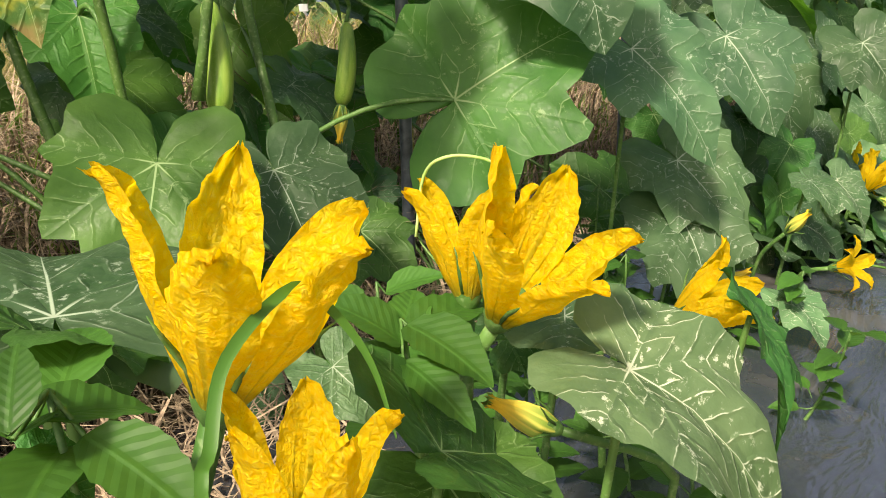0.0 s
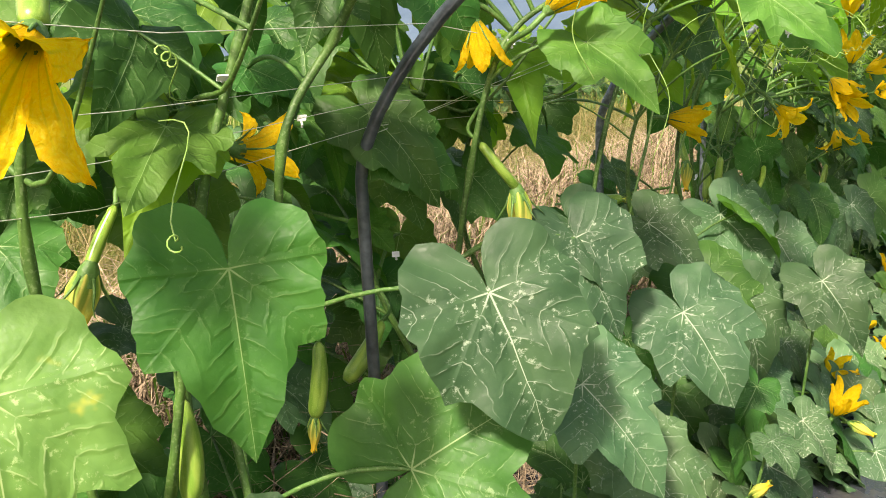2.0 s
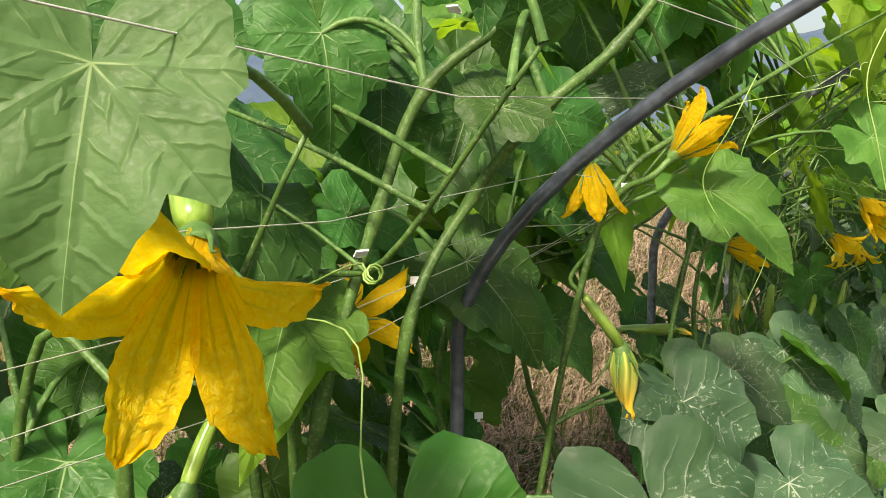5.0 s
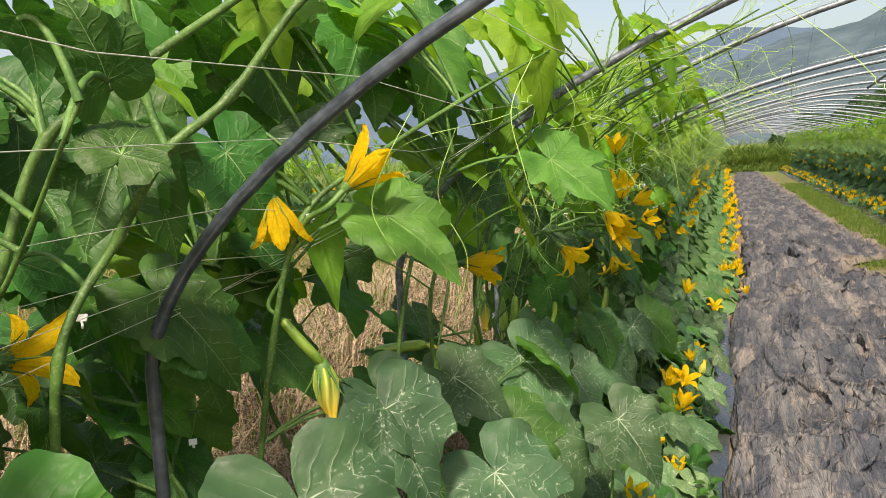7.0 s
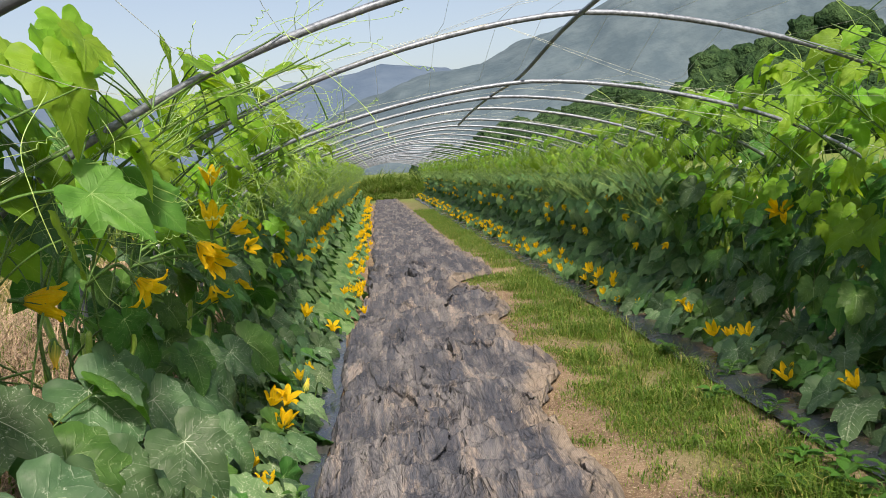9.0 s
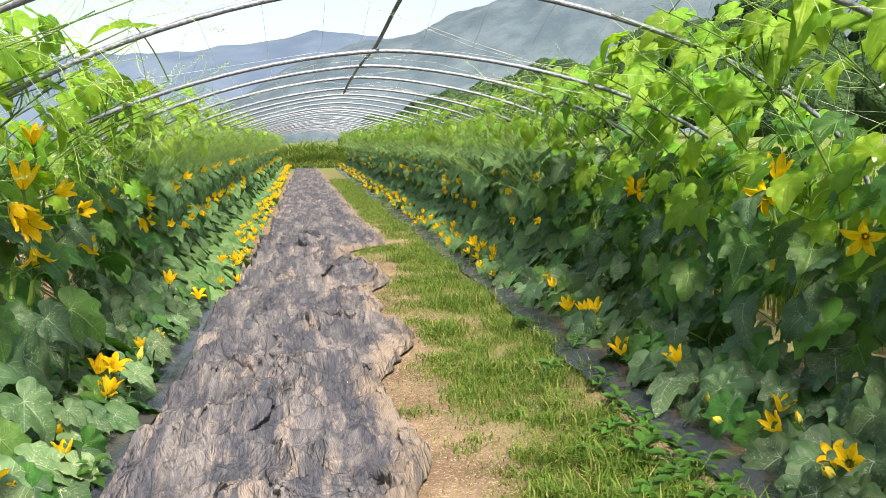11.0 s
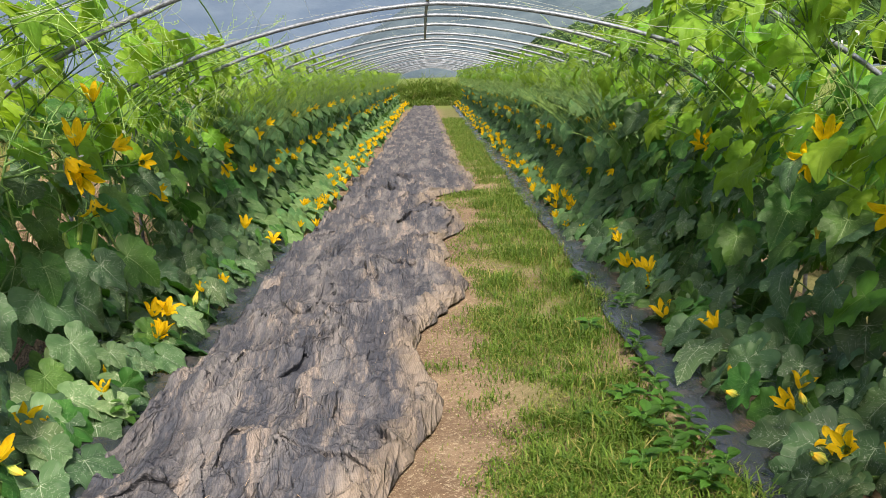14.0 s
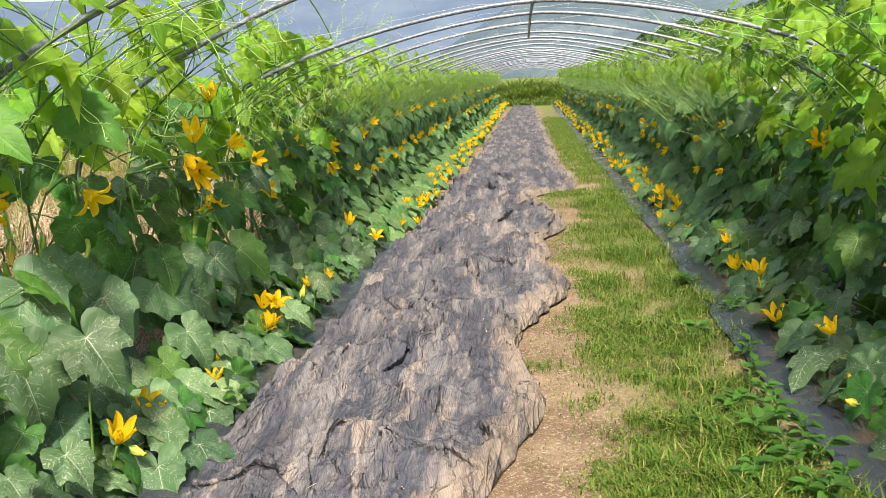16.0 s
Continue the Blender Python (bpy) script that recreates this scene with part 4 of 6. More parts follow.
def vine(y, x, out, seed, front=True, count=(7, 9, 9), bloom=True, far_reach=1.0, curls=0, bare=0.0):
    """A trellised squash vine rooted at (x, y); out is +1 or -1 towards the path."""
    rnd = random.Random(seed)
    root = new("squash_vine")
    root.location = (x, y, 0)
    tagged(root, "climbing squash vine with broad leaves, yellow flowers and young fruit", "squash plant", "vines of the row")
    lean = rnd.uniform(-0.15, 0.15)
    apex = 2.0 if y < 4 else 1.84
    spine = smooth_path([(x, y, -0.02), (x + 0.06 * out, y + lean, 0.35), (x - 0.08 * out, y + lean * 0.5, 0.8), (x - 0.02 * out, y + lean, 1.15),
                         (x + 0.35 * far_reach * out, y + lean * 1.5, hoop_height(x + 0.35 * far_reach * out, apex) - 0.05), (x + rnd.uniform(0.7, 1.0) * far_reach * out, y + lean * 2.2, hoop_height(x + 0.8 * far_reach * out, apex) + 0.02)], 6)
    part("stem", tube(bmesh.new(), [p - root.location for p in spine], [0.010 - 0.0075 * i / (len(spine) - 1) for i in range(len(spine))], 8), STEM_DARK, root)

    SPINES.extend((p, root) for p in spine)

    def near(z):
        return min(spine, key=lambda p: abs(p.z - z) + (0.3 if p.z > z else 0))

    for k in range(curls):
        p = spine[rnd.randrange(len(spine) * 3 // 5, len(spine))] + Vector((0, rnd.uniform(-0.15, 0.15), 0))
        part("tendril", tendril(rnd, p - root.location, out, rnd.uniform(0.12, 0.45)), TENDRIL, root)
    for zone, n in enumerate(count):
        for _ in range(n):
            if zone == 0:
                reach = rnd.uniform(0.0, 0.66) if front else rnd.uniform(-0.5, -0.05)
                at = Vector((x + out * reach, y + rnd.uniform(-0.3, 0.3), rnd.uniform(0.10, 0.22) + max(0, 0.5 - abs(reach)) * rnd.uniform(0.2, 0.75) - 0.05))
                tip, nrm = leaf_frame(rnd, at, out, 1.0, 0.45)
                me, size = rnd.choice(GREY + GREY + DARK + OLD[:3]), rnd.uniform(0.13, 0.21)
            elif zone == 1:
                reach = rnd.uniform(-0.38, 0.3) if front else rnd.uniform(-0.6, -0.1)
                at = Vector((x + out * reach, y + rnd.uniform(-0.3, 0.3), rnd.uniform(0.42, 1.22 if front else 1.5)))
                tip, nrm = leaf_frame(rnd, at, out, 1.0, 0.5)
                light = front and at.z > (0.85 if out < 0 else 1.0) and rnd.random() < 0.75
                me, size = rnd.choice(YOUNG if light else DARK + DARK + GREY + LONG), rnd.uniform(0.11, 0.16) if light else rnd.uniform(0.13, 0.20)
            else:
                reach = rnd.uniform(-0.3, 0.6 * far_reach) if front else rnd.uniform(-0.45, 0.1)
                xx = x + out * reach
                at = Vector((xx, y + rnd.uniform(-0.35, 0.35), (hoop_height(xx, apex) if out * (xx - x) > -0.2 else 1.15) + rnd.uniform(0.0, 0.22)))
                tip, nrm = leaf_frame(rnd, at, out, 0.9, 0.4)
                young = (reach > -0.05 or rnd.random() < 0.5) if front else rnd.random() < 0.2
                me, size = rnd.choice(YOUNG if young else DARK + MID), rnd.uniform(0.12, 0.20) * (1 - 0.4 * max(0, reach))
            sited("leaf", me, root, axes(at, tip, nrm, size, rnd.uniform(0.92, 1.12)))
            if (zone == 1 or not front) and rnd.random() < bare:
                continue
            base = near(at.z - 0.15)
            petiole(root, base, at, 0.0036 if zone < 2 else 0.0025, 0.03, zone == 1)
    if bloom:
        for _ in range(rnd.choice((0, 1, 1))):
            at = Vector((x + out * rnd.uniform(0.45, 0.6), y + rnd.uniform(-0.22, 0.22), rnd.uniform(0.10, 0.2)))
            put_flower(root, at, (out * 0.3 + rnd.uniform(-0.4, 0.4), rnd.uniform(-0.6, 0.3), 1), rnd.uniform(0.06, 0.09), rnd.choice(("half", "half", "open", "shut")), (at.x - out * 0.15, at.y + 0.03, 0.04), "", rnd.uniform(0, 72), rnd.randrange(3))
        for _ in range(rnd.choice((0, 0, 0, 1))):
            at = Vector((x + out * rnd.uniform(0.05, 0.36), y + rnd.uniform(-0.25, 0.25), rnd.uniform(0.65, 1.15)))
            put_flower(root, at, (out * 0.8, rnd.uniform(-0.9, 0.2), rnd.uniform(-0.7, 0.3)), rnd.uniform(0.085, 0.12), rnd.choice(("open", "half", "half")), near(at.z), "", rnd.uniform(0, 72), rnd.randrange(3))
        for _ in range(rnd.choice((0, 1, 2))):
            at = Vector((x + out * rnd.uniform(-0.1, 0.2), y + rnd.uniform(-0.25, 0.25), rnd.uniform(0.55, 1.0)))
            put_fruit(root, at, (rnd.uniform(-0.2, 0.2), rnd.uniform(-0.2, 0.2), -1), rnd.uniform(0.09, 0.16), rnd.choice((None, "shut")), rnd.randrange(3), 0, 0.08)
            petiole(root, near(at.z + 0.1), at, 0.003, 0.02)
    return root


def far_masters(out):
    """Far vines: crowns joined into one mesh each, with separate flowers; built once and copied."""
    made = []
    for s in range(4):
        rnd = random.Random(900 + s + (10 if out < 0 else 0))
        old, young = bmesh.new(), bmesh.new()
        wide = 0.82 if out > 0 else 0.66
        for _ in range(104):
            zone = rnd.choice((0, 0, 0, 0, 1, 1, 1, 1, 2, 2))
            if zone == 0:
                reach = rnd.uniform(-0.1, wide)
                at = Vector((out * reach, rnd.uniform(-0.35, 0.35), rnd.uniform(0.06, 0.17) + max(0, wide - 0.15 - abs(reach)) * rnd.uniform(0.1, 0.7)))
                tip, nrm = leaf_frame(rnd, at, out, 1.0, 0.45)
                size = rnd.uniform(0.11, 0.18)
            elif zone == 1:
                at = Vector((out * rnd.uniform(-0.25, 0.36), rnd.uniform(-0.35, 0.35), rnd.uniform(0.40, 1.2)))
                tip, nrm = leaf_frame(rnd, at, out, 1.0, 0.5)
                size = rnd.uniform(0.11, 0.18)
            else:
                reach = rnd.uniform(-0.25, 0.7)
                at = Vector((out * reach, rnd.uniform(-0.4, 0.4), 1.22 + 0.45 * max(0, reach) ** 0.7 + rnd.uniform(-0.2, 0.2)))
                tip, nrm = leaf_frame(rnd, at, out, 0.8, 0.6)
                size = rnd.uniform(0.08, 0.16) * (1 - 0.45 * max(0, reach))
            add_leaf(young if zone == 2 else old, rnd.randrange(1000), 2, 18, rnd.uniform(0.2, 1.2), rnd.uniform(0.15, 0.45), 0.12, 0.05, 0.1, axes(at, tip, nrm, size))
        root = new("squash_vine")
        tagged(root, "distant climbing squash vine dense with leaves and yellow flowers", "squash plant", "vines of the row")
        part("foliage", old, LEAF_FAR_DARK, root, "dark green lower leaves")
        shoots = bmesh.new()
        for _ in range(44):
            p = Vector((out * rnd.uniform(-0.1, 0.4), rnd.uniform(-0.4, 0.4), rnd.uniform(0.7, 1.35)))
            q = p + Vector((out * rnd.uniform(0.1, 0.45), rnd.uniform(-0.25, 0.35), rnd.uniform(0.2, 0.5)))
            tube(shoots, bend(p, q, 0.04, 4), rnd.uniform(0.0018, 0.0034), 3, False)
        part("shoot_tangle", shoots, SHOOT, root, "thin light green shoots and tendrils")
        part("young_foliage", young, LEAF_FAR_YOUNG, root, "light green young leaves")
        for f in range(4):
            low = f < 2 + s % 2
            at = Vector((out * (rnd.uniform(wide - 0.12, wide + 0.08) if low else rnd.uniform(0.25, 0.45)), rnd.uniform(-0.3, 0.3), rnd.uniform(0.05, 0.22) if low else rnd.uniform(0.45, 1.05)))
            z = Vector((out * rnd.uniform(-0.2, 0.8), rnd.uniform(-0.9, 0.5), 0.9 if low else rnd.uniform(-0.7, 0.4))).normalized()
            ob = new("flower", rnd.choice(FLOWER_FAR))
            ob.parent = root
            ob.matrix_basis = Matrix.Translation(at) @ z.to_track_quat("Z", "Y").to_matrix().to_4x4() @ Matrix.Scale(rnd.uniform(0.055, 0.08), 4)
        made.append(root)
    return made


FLOWER_FAR = [mesh_of(flower_mesh(s, "half", 6, 4), "corolla", PETAL) for s in (21, 22)]


def blades(name, n, seed, where, height, width, mat, label, category, droop=0.5):
    """Many blades of grass in one mesh; where gives a place, and how tall it grows there, for each random draw."""
    rnd = random.Random(seed)
    verts, faces = [], []
    for _ in range(n):
        x, y, z, grow = where(rnd)
        h, w, a = height * grow * rnd.uniform(0.5, 1.3), width * rnd.uniform(0.6, 1.3), rnd.uniform(0, 6.28)
        d = Vector((math.cos(a), math.sin(a), 0)) * h * droop * rnd.uniform(0.2, 1.3)
        s = Vector((-math.sin(a), math.cos(a), 0)) * w
        p, k = Vector((x, y, z)), len(verts)
        q, r = p + d * 0.3 + Vector((0, 0, h * 0.6)), p + d + Vector((0, 0, h * rnd.uniform(0.55, 1.0)))
        verts += [p - s * 0.7, p + s * 0.7, q - s, q + s, r]
        faces += [(k, k + 1, k + 3, k + 2), (k + 2, k + 3, k + 4)]
    me = bpy.data.meshes.new(name)
    me.from_pydata(verts, [], faces)
    me.uv_layers.new(name="shape")
    me.materials.append(mat)
    tagged(new(name, me), label, category, kind="stuff")


build_ground()
build_cloth()
build_film("mulch_film", -1.0, 0.2, -2.5, 40, 1.0, "dusty black plastic mulch film covering a planting bed")
build_film("mulch_film", 2.43, 3.75, -2.5, 40, 5.0, "dusty black plastic mulch film covering a planting bed")
build_hoops()
build_twines()
build_hills()

# vines near the walk, one by one
NEAR_VINES = []
for k in range(-1, 17):
    y, near_walk = 0.42 * k + 0.1, k < 5
    x = (LEFT - 0.27 if near_walk else LEFT) + random.Random(k).uniform(-0.06, 0.06)
    NEAR_VINES.append(vine(y, x, 1, 100 + k, front=not near_walk, count=((4, 19, 2) if k < 2 else (4, 19, 14)) if near_walk else (18, 6, 14) if k < 9 else (20, 15, 15), bloom=k > 6, far_reach=0.4 if near_walk else 1.0, curls=1 if near_walk else 18, bare=0.75 if near_walk else 0.0))
for k in range(-1, 16):
    y = 0.42 * k + 0.3
    NEAR_VINES.append(vine(y, RIGHT + random.Random(k + 50).uniform(-0.06, 0.06), -1, 300 + k, count=(19, 30, 19), curls=14, bare=0.6))
# vines farther off, copied
for out, x0, k0 in ((1, LEFT, 17), (-1, RIGHT, 16)):
    masters = far_masters(out)
    for k in range(k0, 95):
        rnd = random.Random(k * 7 + (1 if out > 0 else 2))
        m = pose(x0 + rnd.uniform(-0.06, 0.06), 0.42 * k + 0.2, 0, 0, 0, rnd.uniform(-9, 9))
        if k - k0 < 4:
            masters[k - k0].matrix_basis = m
        else:
            copy_thing(masters[rnd.randrange(4)], m)
    if out > 0:
        for k in range(46):
            rnd = random.Random(k * 5 + 3)
            copy_thing(masters[rnd.randrange(4)], pose(-6.2 + rnd.uniform(-0.3, 0.3), 0.55 * k - 1.0, rnd.uniform(-0.25, 0.0), 0, 0, rnd.uniform(-40, 40)))


def in_strip(rnd):
    """A place on the grass strip between the cloth and the right-hand film, thinning out over the bare soil."""
    while True:
        y = 2.0 + 26 * rnd.random() ** 1.9
        x = rnd.uniform(1.35, 2.47)
        left = cloth_right(y) + 0.03
        bare = max(0, 1 - abs(y - 3.3) / 2.0)
        lush = min(1, max(0.10, (x - left - 0.28 * bare) * (2.2 + 7 * (1 - bare)))) * (0.55 + 0.8 * noise.noise(Vector((x * 3.1, y * 2.3, 7))))
        if x > left and rnd.random() < lush:
            return x, y, -0.012, 0.7 + 0.6 * max(0, noise.noise(Vector((x * 2.3, y * 2.0, 17))) + 0.2)


CLUMPS = [in_strip(random.Random(4000 + k)) for k in range(900)]


def tufts(rnd):
    """A place near the middle of one of many clumps, denser towards the film."""
    x, y, z, grow = CLUMPS[rnd.randrange(900)]
    size = 0.022 + 0.006 * y
    tall = (0.35 + 0.75 * min(1, max(0, (x - 1.55) / 0.6))) * (0.6 + 0.7 * ((x * 37.7 + y * 11.3) % 1))
    return x + rnd.gauss(0, size), y + rnd.gauss(0, size), z, tall * grow


def straw_place(rnd):
    x, y = -0.62 - 2.6 * rnd.random() ** 1.3, rnd.uniform(-1.5, 10)
    return x, y, lie(x, y) + rnd.uniform(0, 0.07), 1.0


def standing_straw(rnd):
    x, y = -1.0 - 1.5 * rnd.random(), rnd.uniform(-1.0, 9)
    return x, y, lie(x, y), 0.55 + 0.9 * abs(noise.noise(Vector((x * 2.2, y * 1.6, 4))))


def bank(rnd):
    x = rnd.uniform(-3.5, 6.5)
    y = 40.3 + 7 * rnd.random()
    return x, y, 0, (0.2 + 0.13 * (y - 40.3)) * (0.55 + 1.1 * abs(noise.noise(Vector((x * 0.8, y * 0.5, 1)))))


blades("turf", 110000, 3, in_strip, 0.024, 0.0019, TURF, "short yellow-green turf beside the cloth", "grass", 0.9)
blades("grass", 52000, 13, tufts, 0.085, 0.0028, GRASS, "green grass tufts and weeds beside the cloth", "grass", 1.0)
blades("dry_grass", 15000, 24, lambda r: (-2.3 - 3.2 * r.random(), r.uniform(-1.5, 12), 0.1, 0.8 + 0.6 * abs(noise.noise(Vector((r.random(), 5, 1))))), 0.62, 0.0035, HAY, "dead brown grass leaning every way beyond the vines", "grass", 1.7)
blades("meadow", 22000, 4, lambda r: (-5.5 - 12 * r.random() ** 1.5, r.uniform(-3, 28), 0, 1.0), 0.6, 0.008, GRASS_DRY, "tall pale green meadow grass beyond the vines", "grass", 0.4)
blades("straw", 52000, 6, straw_place, 0.07, 0.0017, STRAW, "dry brown straw and dead stalks on the soil", "straw", 2.8)
blades("dead_stalks", 9000, 16, straw_place, 0.15, 0.0028, STRAW, "dry brown dead stalks lying criss-cross behind the vines", "straw", 2.4)
blades("standing_straw", 16000, 26, standing_straw, 0.46, 0.0024, STRAW, "tangled dry brown stalks standing on the bank behind the vines", "straw", 1.5)
blades("bank_weeds", 5000, 27, standing_straw, 0.38, 0.004, GRASS, "thin green weeds growing through the straw", "weeds", 0.9)
blades("weed_bank", 26000, 8, bank, 1.35, 0.022, WEEDY, "tall olive weeds and brush closing the end of the tunnel", "weeds", 1.3)
blades("hedge", 16000, 9, lambda r: (4.1 + 4 * r.random() ** 1.5, r.uniform(-2, 40), 0, 1.0), 1.15, 0.012, GRASS, "tall green weeds behind the vines", "weeds", 0.35)

blades("straw_litter", 60, 44, lambda r: (r.uniform(0.4, 1.25), 2.3 + 5 * r.random() ** 2, 0.055, 1.0), 0.035, 0.0015, STRAW, "loose bits of dry straw lying on the shade cloth", "straw", 2.5)

# ---- leaves, flowers and fruit beside the walk ----


def owner(at):
    """The vine of the near rows that stands closest to a place."""
    return min(NEAR_VINES, key=lambda v: abs(v.location.y - at[1]) + 2 * abs(v.location.x - at[0]))


def climbing_stem(points, radius, dark=True):
    """A bent vine shoot with swollen joints."""
    root = owner(points[len(points) // 2])
    path = smooth_path(points, 6)
    SPINES.extend((p, root) for p in path[:-6])
    part("stem", tube(bmesh.new(), [p - root.location for p in path], [radius * (1.0 + (0.35 if i % 6 == 0 else 0)) * (1 - 0.85 * (i / len(path)) ** 4) for i in range(len(path))], 9), STEM_DARK if dark else STEM, root)


climbing_stem([(-0.76, 0.70, 0.6), (-0.72, 0.78, 1.02), (-0.68, 0.85, 1.26), (-0.64, 0.896, 1.405), (-0.55, 0.98, 1.50), (-0.44, 1.12, 1.62), (-0.30, 1.22, 1.74), (-0.1, 1.3, 1.86)], 0.0075)
climbing_stem([(-0.74, 0.95, 0.75), (-0.69, 0.93, 1.10), (-0.64, 1.02, 1.27), (-0.525, 0.993, 1.385), (-0.46, 1.06, 1.46), (-0.36, 1.12, 1.60), (-0.22, 1.24, 1.76), (0.0, 1.32, 1.90)], 0.0075)
climbing_stem([(-0.525, 0.993, 1.386), (-0.55, 0.99, 1.46), (-0.56, 0.98, 1.56), (-0.53, 0.96, 1.68), (-0.50, 1.0, 1.85)], 0.006, False)
climbing_stem([(-0.64, 0.896, 1.405), (-0.66, 0.91, 1.48), (-0.66, 0.93, 1.60), (-0.62, 0.95, 1.72), (-0.58, 1.0, 1.88)], 0.006, False)
climbing_stem([(-0.80, 0.62, 0.5), (-0.78, 0.55, 1.0), (-0.74, 0.57, 1.28), (-0.70, 0.60, 1.45), (-0.60, 0.68, 1.66), (-0.45, 0.8, 1.85)], 0.007)
climbing_stem([(-0.78, 0.80, 0.30), (-0.79, 0.77, 0.75), (-0.80, 0.75, 1.0), (-0.76, 0.72, 1.25)], 0.008)
climbing_stem([(-0.72, 1.42, 0.6), (-0.66, 1.45, 1.0), (-0.60, 1.50, 1.25), (-0.50, 1.62, 1.36), (-0.36, 1.82, 1.48), (-0.2, 2.05, 1.6)], 0.0065)
climbing_stem([(-0.64, 1.95, 0.5), (-0.60, 2.02, 1.0), (-0.52, 2.15, 1.30), (-0.36, 2.40, 1.47), (-0.15, 2.75, 1.62)], 0.006)
for k in range(16):
    rnd = random.Random(60 + k)
    y = 2.2 + 0.35 * k
    climbing_stem([(-0.62, y - 0.1, 0.5), (-0.55, y, 0.95), (-0.45 + rnd.uniform(-0.1, 0.05), y + 0.15, 1.27), (-0.25, y + 0.35 + rnd.uniform(-0.1, 0.1), 1.5), (rnd.uniform(-0.05, 0.15), y + 0.7, 1.68)], 0.0036, k % 3 == 0)


def joint(at):
    """The place on the nearest stem from which a stalk to this place would rise, and the vine it belongs to."""
    p, root = min(SPINES, key=lambda q: (q[0] - at).length + (0.25 if q[0].z > at.z - 0.03 else 0.0))
    if (p - at).length > 0.3 and at.z < 0.75:
        p = Vector((at.x - 0.06, at.y + 0.04, 0.015))
    return p, root


def placed_leaf(me, at, tip, normal, squash=1.0):
    """A leaf whose stalk joins at one place and whose tip reaches another."""
    at, tip = Vector(at), Vector(tip)
    base, root = joint(at)
    long = max(v.co.y for v in me.vertices)
    sited("leaf", me, root, axes(at, tip - at, normal, (tip - at).length / long, squash))
    petiole(root, base, at - Vector(normal).normalized() * 0.002, 0.0042, 0.03)


placed_leaf(ROUND[0], (-0.503, 0.969, 0.583), (-0.329, 1.064, 0.717), (0.558, -0.581, 0.592), 1.12)
placed_leaf(ROUND[1], (-0.702, 0.571, 0.538), (-0.630, 0.463, 0.396), (0.625, -0.362, 0.692), 1.12)
placed_leaf(GREY[0], (-0.680, 0.756, 0.498), (-0.562, 0.724, 0.384), (0.562, -0.398, 0.725), 1.12)
placed_leaf(DARK[1], (-0.766, 1.058, 0.321), (-0.634, 1.052, 0.254), (0.511, -0.429, 0.745), 1.12)
placed_leaf(LONG[0], (-0.513, 0.639, 0.995), (-0.435, 0.583, 0.785), (0.747, -0.585, 0.317), 1.12)
placed_leaf(YELLOWED[0], (-0.469, 0.314, 0.960), (-0.372, 0.267, 0.778), (0.829, -0.386, 0.403), 0.97)
placed_leaf(YELLOWED[1], (-0.562, 0.315, 0.826), (-0.472, 0.297, 0.733), (0.759, -0.305, 0.575), 1.12)
placed_leaf(GREY[1], (-0.393, 1.051, 0.871), (-0.260, 1.005, 0.680), (0.479, -0.572, 0.666), 1.12)
placed_leaf(GREY[2], (-0.487, 1.586, 0.842), (-0.351, 1.545, 0.655), (0.433, -0.616, 0.658), 1.12)
placed_leaf(GREY[3], (-0.620, 2.288, 0.691), (-0.438, 2.272, 0.581), (0.393, -0.629, 0.671), 1.12)
placed_leaf(GREY[4], (-0.344, 1.290, 0.642), (-0.157, 1.251, 0.515), (0.396, -0.566, 0.723), 1.07)
placed_leaf(DARK[2], (-0.450, 1.534, 0.304), (-0.543, 1.485, 0.419), (0.286, -0.369, 0.884), 1.12)
placed_leaf(GREY[5], (-0.316, 1.496, 0.417), (-0.135, 1.438, 0.306), (0.346, -0.549, 0.761), 0.97)
placed_leaf(GREY[6], (-0.277, 1.427, 0.315), (-0.141, 1.328, 0.179), (0.262, -0.417, 0.871), 1.12)
placed_leaf(GREY[0], (-0.313, 1.791, 0.640), (-0.155, 1.734, 0.490), (0.344, -0.621, 0.704), 1.07)
placed_leaf(GREY[1], (-0.426, 2.533, 0.730), (-0.255, 2.495, 0.592), (0.338, -0.663, 0.668), 1.07)
placed_leaf(GREY[2], (-0.338, 2.913, 0.588), (-0.201, 2.852, 0.426), (0.297, -0.665, 0.685), 0.97)
placed_leaf(GREY[3], (-0.104, 2.350, 0.598), (0.038, 2.281, 0.458), (0.260, -0.662, 0.703), 1.07)
placed_leaf(DARK[3], (-0.600, 2.203, 0.406), (-0.502, 2.146, 0.298), (0.374, -0.587, 0.718), 1.12)
placed_leaf(GREY[4], (-0.500, 2.378, 0.299), (-0.302, 2.344, 0.213), (0.337, -0.593, 0.732), 1.07)
placed_leaf(GREY[5], (-0.372, 2.175, 0.241), (-0.166, 2.144, 0.188), (0.313, -0.580, 0.752), 0.97)
placed_leaf(OLD[2], (-0.027, 0.432, 0.464), (0.116, 0.455, 0.408), (0.203, -0.219, 0.954), 1.02)
placed_leaf(GREY[6], (-0.130, 0.547, 0.448), (-0.011, 0.606, 0.439), (0.244, -0.239, 0.940), 0.87)
placed_leaf(OLD[3], (-0.094, 1.577, 0.140), (0.002, 1.519, 0.096), (0.000, 0.000, 1.000), 1.12)
placed_leaf(GREY[0], (-0.292, 0.155, 0.550), (-0.443, 0.246, 0.591), (0.280, -0.088, 0.956), 1.12)
placed_leaf(DARK[4], (-0.247, 0.115, 0.563), (-0.290, 0.212, 0.515), (0.241, -0.049, 0.969), 0.97)
